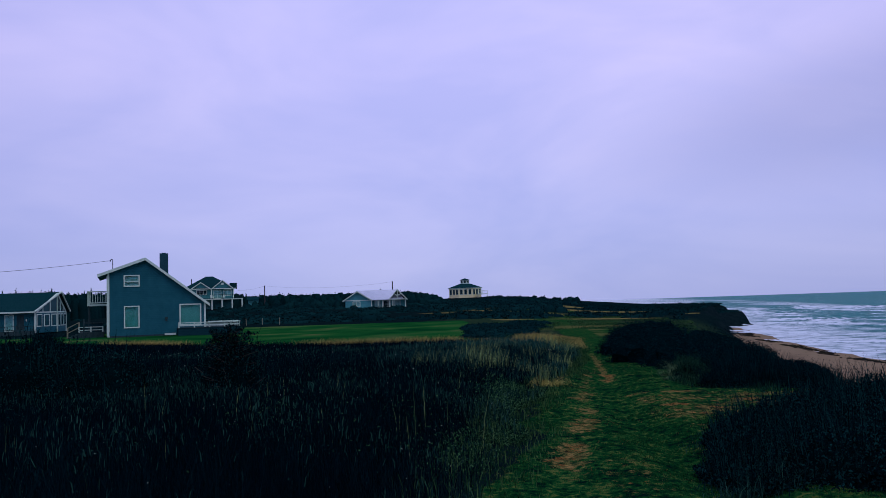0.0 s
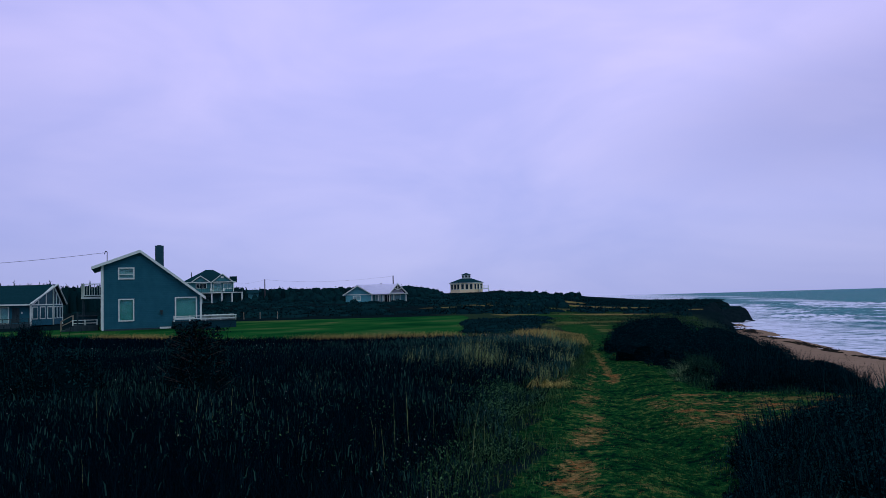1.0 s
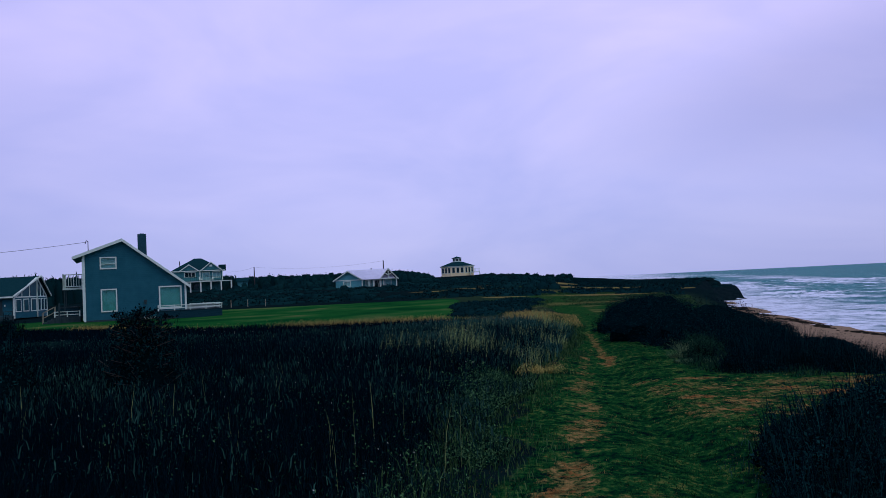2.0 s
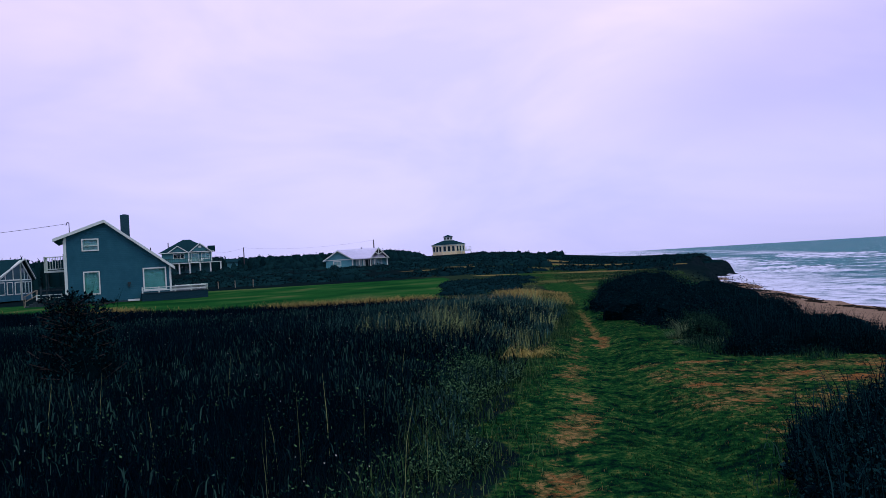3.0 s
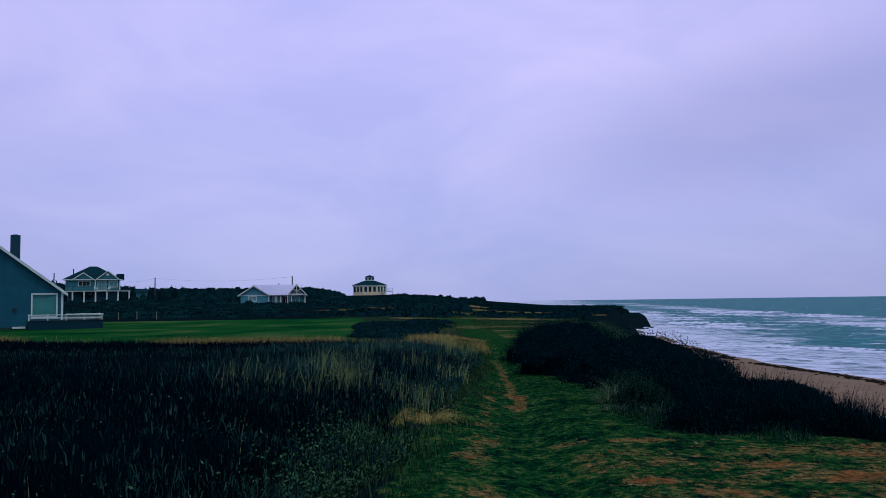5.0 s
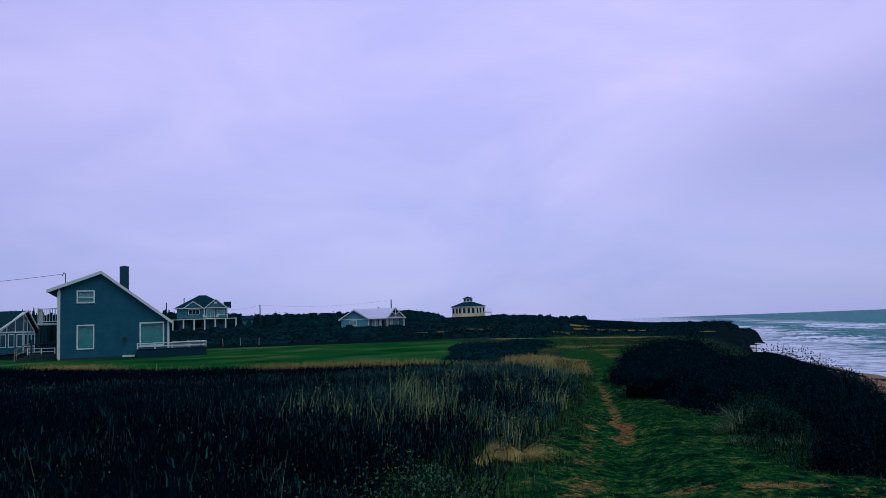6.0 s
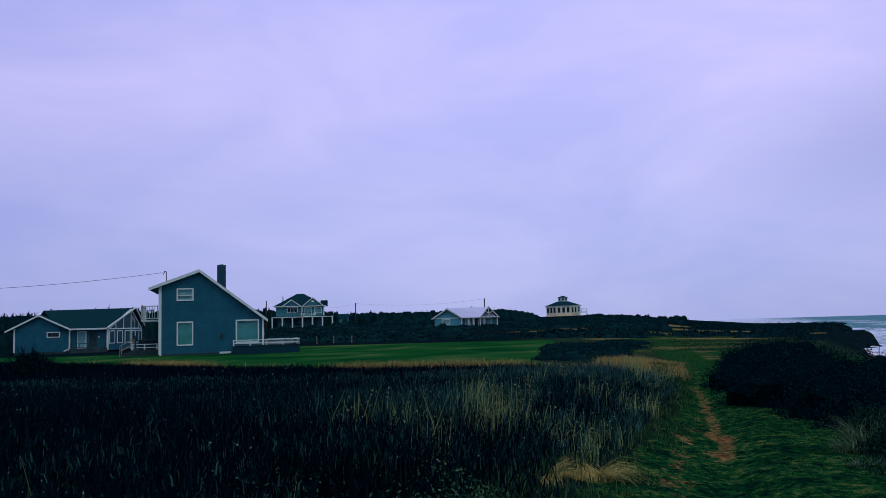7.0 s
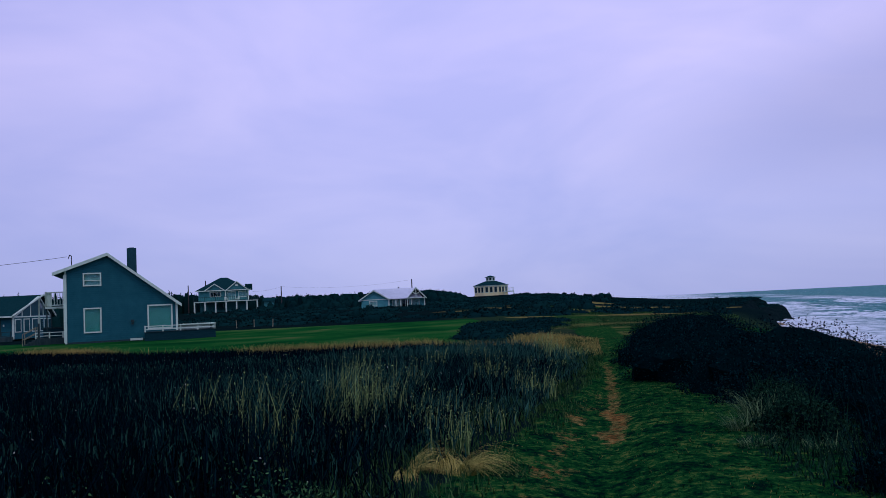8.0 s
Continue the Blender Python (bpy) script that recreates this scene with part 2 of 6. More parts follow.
def ground_material():
    """Soil, turf, lawn, sand, dry grass and cliff rock, chosen by the cover painted on the sheet."""
    m = bpy.data.materials.new("ground_cover")
    m.use_nodes = True
    nt = m.node_tree
    N, L = nt.nodes, nt.links
    b = N["Principled BSDF"]
    b.inputs["Roughness"].default_value, b.inputs["Specular IOR Level"].default_value = 0.9, 0.0
    co = N.new("ShaderNodeTexCoord")

    def noise_of(scale, detail=6, stretch=(1, 1, 1), rough=0.65):
        mp, n = N.new("ShaderNodeMapping"), N.new("ShaderNodeTexNoise")
        mp.inputs["Scale"].default_value = stretch
        L.new(co.outputs["Object"], mp.inputs[0])
        n.inputs["Scale"].default_value, n.inputs["Detail"].default_value, n.inputs["Roughness"].default_value = scale, detail, rough
        L.new(mp.outputs[0], n.inputs["Vector"])
        return n.outputs["Fac"]

    def ramp(fac, stops):
        r = N.new("ShaderNodeValToRGB")
        while len(r.color_ramp.elements) < len(stops):
            r.color_ramp.elements.new(0.5)
        for e, (p, c) in zip(r.color_ramp.elements, stops):
            e.position, e.color = p, (*c, 1)
        L.new(fac, r.inputs[0])
        return r.outputs[0]

    def mixed(fac, a, c):
        x = N.new("ShaderNodeMixRGB")
        L.new(fac, x.inputs[0])
        L.new(a, x.inputs[1])
        L.new(c, x.inputs[2])
        return x.outputs[0]

    def cover(name):
        a = N.new("ShaderNodeAttribute")
        a.attribute_name = name
        return a.outputs["Fac"]

    def sharpen(fac, nz, lo, hi, amount=0.6):
        """cover plus noise, cut sharply, for ragged borders"""
        s = N.new("ShaderNodeMath")
        s.operation = "MULTIPLY_ADD"
        L.new(nz, s.inputs[0])
        s.inputs[1].default_value = amount
        L.new(fac, s.inputs[2])
        r = N.new("ShaderNodeMapRange")
        r.interpolation_type = "SMOOTHSTEP"
        r.inputs["From Min"].default_value, r.inputs["From Max"].default_value = lo, hi
        L.new(s.outputs[0], r.inputs["Value"])
        return r.outputs[0]

    mid, big = noise_of(2.2), noise_of(0.12)
    streak = noise_of(6.5, 10, (1.2, 0.8, 1.0), 0.78)
    grit = noise_of(12.0, 7, (1.0, 0.9, 1.0), 0.75)
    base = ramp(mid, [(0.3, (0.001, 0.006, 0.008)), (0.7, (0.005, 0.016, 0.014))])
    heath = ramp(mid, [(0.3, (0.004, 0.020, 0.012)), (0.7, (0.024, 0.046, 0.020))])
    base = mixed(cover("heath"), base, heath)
    patchy = N.new("ShaderNodeMix")
    patchy.inputs[0].default_value = 0.45
    L.new(grit, patchy.inputs[2])
    # noise mixed with tuft height: shading between tufts is put into the turf colour
    tuft_shade = N.new("ShaderNodeMix")
    tuft_shade.inputs[0].default_value = 0.45
    L.new(noise_of(8.0, 6, (1.2, 0.8, 1.0), 0.7), tuft_shade.inputs[2])
    L.new(cover("tuft_shade"), tuft_shade.inputs[3])
    L.new(tuft_shade.outputs[0], patchy.inputs[3])
    slow = N.new("ShaderNodeMath")
    slow.operation, slow.inputs[1].default_value = "MULTIPLY_ADD", 0.09
    less = N.new("ShaderNodeMath")
    less.operation, less.inputs[1].default_value = "SUBTRACT", 0.5
    L.new(noise_of(2.2, 3, (1.3, 0.8, 1), 0.5), less.inputs[0])
    L.new(less.outputs[0], slow.inputs[0])
    L.new(patchy.outputs[0], slow.inputs[2])
    # dark end is tuft shadow put into the colour, light end dry yellowish tips
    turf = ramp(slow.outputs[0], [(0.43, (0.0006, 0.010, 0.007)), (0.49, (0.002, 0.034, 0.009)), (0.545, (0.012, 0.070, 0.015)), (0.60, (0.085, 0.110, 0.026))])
    soil = ramp(grit, [(0.36, (0.026, 0.024, 0.010)), (0.64, (0.250, 0.118, 0.032))])
    lawn = ramp(noise_of(0.22, 8, (0.7, 0.6, 1.0), 0.58), [(0.34, (0.002, 0.040, 0.010)), (0.5, (0.007, 0.070, 0.014)), (0.60, (0.024, 0.088, 0.020)), (0.70, (0.075, 0.105, 0.034))])
    dry = ramp(noise_of(1.1, 9, (1, 1, 1), 0.75), [(0.34, (0.026, 0.048, 0.016)), (0.66, (0.24, 0.19, 0.062))])
    sand = ramp(noise_of(0.25, 8), [(0.3, (0.165, 0.128, 0.076)), (0.7, (0.225, 0.174, 0.106))])
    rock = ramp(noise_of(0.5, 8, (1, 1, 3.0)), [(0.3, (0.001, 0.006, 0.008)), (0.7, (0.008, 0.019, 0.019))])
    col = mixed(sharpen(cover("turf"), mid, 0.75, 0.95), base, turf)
    col = mixed(sharpen(cover("lawn"), mid, 0.75, 0.9), col, lawn)
    col = mixed(sharpen(cover("dry"), noise_of(0.5, 8, (0.4, 1.0, 1.0)), 0.85, 1.15, 0.9), col, dry)
    thatch = ramp(grit, [(0.40, (0.006, 0.028, 0.010)), (0.50, (0.070, 0.082, 0.024)), (0.62, (0.250, 0.160, 0.052))])
    col = mixed(sharpen(cover("soil"), noise_of(6.0, 8, (1.2, 0.9, 1.0), 0.76), 1.06, 1.17, 1.4), col, thatch)
    col = mixed(sharpen(cover("soil"), streak, 1.86, 1.97, 2.6), col, soil)
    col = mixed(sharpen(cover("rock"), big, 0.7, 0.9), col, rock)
    col = mixed(sharpen(cover("sand"), big, 0.7, 0.9), col, sand)
    L.new(col, b.inputs["Base Color"])
    bp = N.new("ShaderNodeBump")
    bp.inputs["Strength"].default_value, bp.inputs["Distance"].default_value = 0.7, 0.05
    L.new(grit, bp.inputs["Height"])
    L.new(bp.outputs[0], b.inputs["Normal"])
    return m


def sea_material():
    """Grey-green water with long broken foaming bands running along the shore, and pale haze painted far off."""
    m = bpy.data.materials.new("sea_water")
    m.use_nodes = True
    nt = m.node_tree
    N, L = nt.nodes, nt.links
    b = N["Principled BSDF"]
    b.inputs["Roughness"].default_value, b.inputs["Specular IOR Level"].default_value = 0.5, 0.02
    co = N.new("ShaderNodeTexCoord")
    at = N.new("ShaderNodeAttribute")
    at.attribute_name = "foam_haze"
    mp, n = N.new("ShaderNodeMapping"), N.new("ShaderNodeTexNoise")
    mp.vector_type = "TEXTURE"
    mp.inputs["Rotation"].default_value = (0, 0, radians(-48))
    mp.inputs["Scale"].default_value = (4.2, 2.0, 1.0)
    L.new(co.outputs["Object"], mp.inputs[0])
    n.inputs["Scale"].default_value, n.inputs["Detail"].default_value, n.inputs["Roughness"].default_value = 0.8, 10.0, 0.75
    L.new(mp.outputs[0], n.inputs["Vector"])
    s = N.new("ShaderNodeMath")
    s.operation = "MULTIPLY_ADD"
    L.new(n.outputs["Fac"], s.inputs[0])
    s.inputs[1].default_value = 1.1
    L.new(at.outputs["Fac"], s.inputs[2])
    r = N.new("ShaderNodeMapRange")
    r.inputs["From Min"].default_value, r.inputs["From Max"].default_value = 0.83, 1.03
    L.new(s.outputs[0], r.inputs["Value"])
    mp3, n3, r3, mx3 = N.new("ShaderNodeMapping"), N.new("ShaderNodeTexNoise"), N.new("ShaderNodeMapRange"), N.new("ShaderNodeMath")
    mp3.vector_type = "TEXTURE"
    mp3.inputs["Rotation"].default_value = (0, 0, radians(-48))
    mp3.inputs["Scale"].default_value = (8.0, 3.2, 1.0)
    L.new(co.outputs["Object"], mp3.inputs[0])
    n3.inputs["Scale"].default_value, n3.inputs["Detail"].default_value, n3.inputs["Roughness"].default_value = 0.9, 6.0, 0.6
    L.new(mp3.outputs[0], n3.inputs["Vector"])
    r3.inputs["From Min"].default_value, r3.inputs["From Max"].default_value, r3.inputs["To Max"].default_value = 0.61, 0.65, 0.8
    L.new(n3.outputs["Fac"], r3.inputs["Value"])
    mx3.operation = "MAXIMUM"
    L.new(r.outputs[0], mx3.inputs[0])
    L.new(r3.outputs[0], mx3.inputs[1])
    w = N.new("ShaderNodeValToRGB")
    w.color_ramp.elements[0].position, w.color_ramp.elements[0].color = 0.36, (0.002, 0.080, 0.082, 1)
    w.color_ramp.elements[1].position, w.color_ramp.elements[1].color = 0.64, (0.018, 0.225, 0.212, 1)
    L.new(n.outputs["Fac"], w.inputs[0])
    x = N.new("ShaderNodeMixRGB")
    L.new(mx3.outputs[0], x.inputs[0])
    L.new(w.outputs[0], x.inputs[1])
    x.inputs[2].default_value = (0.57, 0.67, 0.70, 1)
    L.new(x.outputs[0], b.inputs["Base Color"])
    n2 = N.new("ShaderNodeTexNoise")
    n2.inputs["Scale"].default_value, n2.inputs["Detail"].default_value = 1.2, 6.0
    mp2 = N.new("ShaderNodeMapping")
    mp2.inputs["Scale"].default_value = (1.0, 0.4, 1.0)
    L.new(co.outputs["Object"], mp2.inputs[0])
    L.new(mp2.outputs[0], n2.inputs["Vector"])
    bp = N.new("ShaderNodeBump")
    bp.inputs["Strength"].default_value, bp.inputs["Distance"].default_value = 0.8, 0.25
    L.new(n2.outputs["Fac"], bp.inputs["Height"])
    L.new(bp.outputs[0], b.inputs["Normal"])
    return m


GROUND = ground_material()
SEA = sea_material()

# ---- helpers for building ----
rng = np.random.default_rng(7)


def hash2(ix, iy, seed):
    v = np.sin(ix * 127.1 + iy * 311.7 + seed * 74.7) * 43758.5453
    return v - np.floor(v)


def fbm(x, y, scale, seed=0, octaves=4):
    """Value noise on arrays, 0 to 1."""
    x, y = np.asarray(x, float) / scale, np.asarray(y, float) / scale
    total, amp, norm = 0.0, 1.0, 0.0
    for o in range(octaves):
        ix, iy = np.floor(x), np.floor(y)
        fx, fy = x - ix, y - iy
        fx, fy = fx * fx * (3 - 2 * fx), fy * fy * (3 - 2 * fy)
        a, b = hash2(ix, iy, seed + o), hash2(ix + 1, iy, seed + o)
        c, d = hash2(ix, iy + 1, seed + o), hash2(ix + 1, iy + 1, seed + o)
        total = total + amp * ((a * (1 - fx) + b * fx) * (1 - fy) + (c * (1 - fx) + d * fx) * fy)
        norm += amp
        amp *= 0.5
        x, y = x * 2.03, y * 2.03
    return total / norm


def step(v, a, b):
    s = np.clip((np.asarray(v, float) - a) / (b - a), 0, 1)
    return s * s * (3 - 2 * s)


def mesh_of(name, verts, polys):
    """A mesh from an array of points and an array of triangles or quads."""
    verts, polys = np.asarray(verts, np.float32), np.asarray(polys, np.int32)
    me = bpy.data.meshes.new(name)
    k = polys.shape[1]
    me.vertices.add(len(verts))
    me.vertices.foreach_set("co", verts.ravel())
    me.loops.add(polys.size)
    me.loops.foreach_set("vertex_index", polys.ravel())
    me.polygons.add(len(polys))
    me.polygons.foreach_set("loop_start", np.arange(0, polys.size, k, dtype=np.int32))
    me.update(calc_edges=True)
    return me


def placed(name, me, mat, parent=None, label=""):
    ob = new(name, me)
    if mat:
        me.materials.append(mat)
    if parent:
        ob.parent = parent
    if label:
        ob["label"] = label
    return ob


def part(name, bm, mat, parent=None, label=""):
    me = bpy.data.meshes.new(name)
    bmesh.ops.recalc_face_normals(bm, faces=bm.faces)
    bm.to_mesh(me)
    bm.free()
    return placed(name, me, mat, parent, label)


def box(bm, a, b):
    """An upright box between two corners."""
    (x0, y0, z0), (x1, y1, z1) = a, b
    v = [bm.verts.new(p) for p in ((x0, y0, z0), (x1, y0, z0), (x1, y1, z0), (x0, y1, z0), (x0, y0, z1), (x1, y0, z1), (x1, y1, z1), (x0, y1, z1))]
    for f in ((0, 3, 2, 1), (4, 5, 6, 7), (0, 1, 5, 4), (1, 2, 6, 5), (2, 3, 7, 6), (3, 0, 4, 7)):
        bm.faces.new([v[i] for i in f])


def prism(bm, outline, shift):
    """A closed slab: an outline of points and the same outline moved by shift."""
    a = [bm.verts.new(p) for p in outline]
    b = [bm.verts.new(Vector(p) + Vector(shift)) for p in outline]
    n = len(a)
    bm.faces.new(a[::-1])
    bm.faces.new(b)
    for i in range(n):
        bm.faces.new((a[i], a[(i + 1) % n], b[(i + 1) % n], b[i]))


def beam(bm, p, q, w, h=None):
    """A straight bar of square or flat section between two points."""
    p, q, h = Vector(p), Vector(q), h or w
    d = (q - p).normalized()
    side = d.cross(Vector((0, 0, 1)))
    side = side.normalized() if side.length > 1e-4 else Vector((1, 0, 0))
    up = side.cross(d)
    ring = [side * w / 2 + up * h / 2, -side * w / 2 + up * h / 2, -side * w / 2 - up * h / 2, side * w / 2 - up * h / 2]
    prism(bm, [p + r for r in ring], q - p)


def boxes(*pairs):
    bm = bmesh.new()
    for a, b in pairs:
        box(bm, a, b)
    return bm


def bars(w, *pairs):
    bm = bmesh.new()
    for p, q in pairs:
        beam(bm, p, q, w)
    return bm


def thing(name, x, y, z, turn=0, label="", category="", group="", kind=""):
    ob = new(name)
    ob.matrix_world = pose(x, y, z, 0, 0, turn)
    return tagged(ob, label, category, group, kind)


def wall_panel(bm, u0, u1, top, v, thick, holes=(), z0=0.0, knots=()):
    """A wall in the u-z plane at depth v with real openings; top is a function of u."""
    us = sorted({u0, u1, *knots, *(h[0] for h in holes), *(h[2] for h in holes)})
    for a, b in zip(us, us[1:]):
        cuts = sorted((h[1], h[3]) for h in holes if h[0] < (a + b) / 2 < h[2])
        lo = z0
        for c0, c1 in cuts + [(None, None)]:
            za, zb = (top(a), top(b)) if c0 is None else (c0, c0)
            if min(za, zb) > lo + 1e-3:
                prism(bm, [(a, v, lo), (b, v, lo), (b, v, zb), (a, v, za)], (0, thick, 0))
            lo = c1
    bmesh.ops.remove_doubles(bm, verts=bm.verts, dist=1e-4)


def window(house, u0, z0, u1, z1, v, trim=0.09, fill=None, mull=(), bars_z=(), name="window"):
    """A window in a wall facing -v: proud white casing, pane, and behind it blinds, a curtain or a dark sheet for an
    unlit room.
    """
    bm = boxes(((u0 - trim, v - 0.05, z0 - trim), (u0, v + 0.1, z1 + trim)), ((u1, v - 0.05, z0 - trim), (u1 + trim, v + 0.1, z1 + trim)),
               ((u0, v - 0.05, z1), (u1, v + 0.1, z1 + trim)), ((u0, v - 0.07, z0 - trim), (u1, v + 0.1, z0)))
    for m in mull:
        box(bm, (m - 0.035, v - 0.02, z0), (m + 0.035, v + 0.08, z1))
    for z in bars_z:
        box(bm, (u0, v - 0.018, z - 0.03), (u1, v + 0.078, z + 0.03))
    f = part(name, bm, WHITE, house, "white-framed window")
    p = part("pane", boxes(((u0, v + 0.03, z0), (u1, v + 0.04, z1))), GLASS, f)
    p.visible_shadow = False
    if fill:
        part("pane_backing", boxes(((u0, v + 0.12, z0), (u1, v + 0.13, z1))), fill, f)
    return f


# ---- the lie of the land ----


def shore_edge(y):
    return np.interp(y, [-60, 5, 12, 13.5, 15, 18, 30, 60, 100, 150, 200, 250, 262, 272, 284, 296, 330, 420, 600, 1500],
                     [9.5, 7.8, 6.30, 6.50, 7.65, 9.3, 12, 21, 33, 49, 67, 85, 91.5, 102.5, 105.5, 105, 102, 82, 95, 240])


def waterline(y):
    return np.interp(y, [-200, 90, 125, 156, 175, 225, 255, 270, 285, 330, 1500], [66, 66, 66, 71, 75, 87, 94, 105, 107.5, 106, 260])


def track(y):
    """x of the worn wheel strip on the landward side, and of the single path beyond the fork"""
    return np.interp(y, [-20, 0, 7.5, 9, 11.2, 12.5, 14, 16.6, 20, 22, 26.5, 29.4, 32, 36, 43, 50, 60, 75, 100, 140], [0.5, 0.6, 1.2, 1.52, 2.08, 2.29, 2.56, 3.04, 3.68, 4.2, 5.15, 5.62, 6.05, 6.6, 7.6, 8.4, 9.6, 11.5, 15, 22])


def trench(y):
    """x of the bare trench that the seaward hollow becomes"""
    return np.interp(y, [17.4, 18.2, 20.2, 22.3, 26.5, 29.4, 33], [3.66, 3.82, 4.18, 4.55, 5.2, 5.65, 6.2])


def field_edge(y):
    """x of the border between the reeds and the path"""
    return np.interp(y, [-20, 0, 8, 10.2, 13, 14.9, 17.5, 19.3, 24.5, 28.8, 32, 36, 43, 60], [-1.6, -0.9, 0.76, 1.22, 1.66, 1.95, 2.6, 3.05, 4.3, 4.95, 5.75, 6.1, 7.0, 8.0])


def field_end(x):
    """y at which the reeds give way to the lawn"""
    return np.interp(x, [-60, -33, -14, -5, 1, 2.5, 5, 8], [68, 58, 46, 41, 41, 38, 34.8, 33.2])


def land(x, y):
    x, y = np.asarray(x, float), np.asarray(y, float)
    left = np.interp(y, [-60, 0, 9, 18.8, 25, 40, 72, 95, 130, 160, 205, 260, 400, 1500], [0.2, 0.15, 0, -0.2, -0.42, -0.5, -0.45, -0.2, 0.5, 0.9, 2.0, 3.3, 3.0, 2.5])
    right = np.interp(y, [-60, 0, 9, 18.8, 25, 40, 72, 130, 300, 400, 1500], [0.2, 0.15, 0, -0.2, -0.42, -0.5, -0.65, -1.0, -1.65, -1.4, -2.0])
    s = step(x, np.interp(y, [40, 130, 260, 400], [0, 5, 18, 30]), np.interp(y, [40, 130, 260, 400], [15, 30, 60, 110]))
    z = left * (1 - s) + right * s
    z = z + (fbm(x, y, 14, 3) - 0.5) * 0.25 * step(np.hypot(x, y), 12, 60) + (fbm(x, y, 60, 5) - 0.5) * 1.2 * step(y, 120, 220) * (1 - step(x, 20, 60))
    z = z - 0.42 * step(-x, 31, 42) * step(y, 66, 84) * (1 - step(y, 112, 130))
    d = x - shore_edge(y) + (fbm(x, y, 9, 8) - 0.5) * np.interp(y, [0, 30, 120, 236, 288], [0.6, 2.0, 5.0, 5.0, 1.2])
    z = z - 0.5 * step(d, -2.4, 0.2) * step(y, 14.5, 17) * (1 - step(y, 60, 90))
    shelf = step(d, -34, -26) * step(y, 238, 252) * (1 - step(y, 291, 299))
    z = z * (1 - shelf) + (-4.5 + (fbm(x, y, 6, 12) - 0.5)) * shelf
    beach = np.interp(x - waterline(y), [-45, -25, -8, 0, 30, 120], [-6.6, -7.4, -8.5, -8.95, -10.5, -14])
    beach = beach + (fbm(x, y, 7, 9) - 0.5) * 0.12
    t = step(d, 0.0, np.interp(y, [0, 40, 120, 250, 292], [3.0, 4.0, 5.0, 4.0, 1.8]))
    return np.where(d > 0, z * (1 - t) + np.minimum(beach, z) * t, z), d


def rut_line(y):
    return np.interp(y, [6, 8, 10.4, 11.5, 12.8, 15.3, 18.1, 20, 25, 29.4], [2.45, 2.5, 2.62, 2.72, 2.88, 3.27, 3.75, 4.1, 5.0, 5.6])


def rut(x, y):
    """Relief of the trodden track: a shallow hollow beside the worn strip, a shallow wheel strip, and rough turf."""
    near = 1 - step(y, 28, 45)
    hollow = -0.11 * np.exp(-((x - rut_line(y)) / 0.36) ** 2) * near - 0.03 * np.exp(-((x - track(y)) / 0.25) ** 2) * near
    tuss = ((fbm(x, y, 0.9, 21, 3) - 0.5) * 0.012 + (fbm(x, y, 0.13, 23, 3) - 0.5) * 0.028) * near
    return hollow + tuss


def ground_z(x, y):
    return land(x, y)[0] + rut(x, y)


def grid_axis(*runs):
    """Joined runs of (start, end, spacing)."""
    return np.unique(np.concatenate([np.arange(a, b, s) for a, b, s in runs]).round(3))


# bare patches trodden into the turf: centre, half widths, strength
WORN = [(3.62, 12.5, 0.34, 0.26, 0.70), (3.48, 14.6, 0.40, 0.30, 0.66), (2.70, 10.3, 0.30, 0.28, 0.55), (2.95, 10.9, 0.36, 0.22, 0.55), (4.1, 12.0, 0.45, 0.24, 0.60), (4.85, 12.95, 0.6, 0.30, 0.66),
        (5.25, 12.4, 0.6, 0.34, 0.78), (4.3, 11.4, 0.5, 0.24, 0.58), (4.25, 14.5, 0.5, 0.26, 0.60), (5.1, 13.6, 0.5, 0.26, 0.58), (5.9, 13.3, 0.5, 0.30, 0.66), (2.45, 14.0, 0.3, 0.5, 0.58),
        (1.45, 8.8, 0.3, 0.5, 0.56), (2.08, 11.2, 0.3, 0.5, 0.56), (3.85, 18.6, 0.18, 0.5, 0.76), (4.2, 20.3, 0.2, 0.9, 0.78), (3.66, 20.0, 0.18, 0.8, 0.62)]
# patches of bleached grass on the heath: centre, half widths, strength
HEATH = [(8, 86, 3, 3, 0.8), (18.5, 86, 5, 6, 0.8), (15.5, 118, 4.5, 4, 0.9), (29, 150, 9, 16, 0.9), (28, 200, 9, 10, 0.9), (34, 113, 5, 4, 0.9), (12, 72, 4, 6, 0.45), (4, 118, 9, 3, 0.6),
         (5.7, 39.2, 2.1, 5.6, 0.95), (8.6, 50, 3.4, 9, 0.45)]


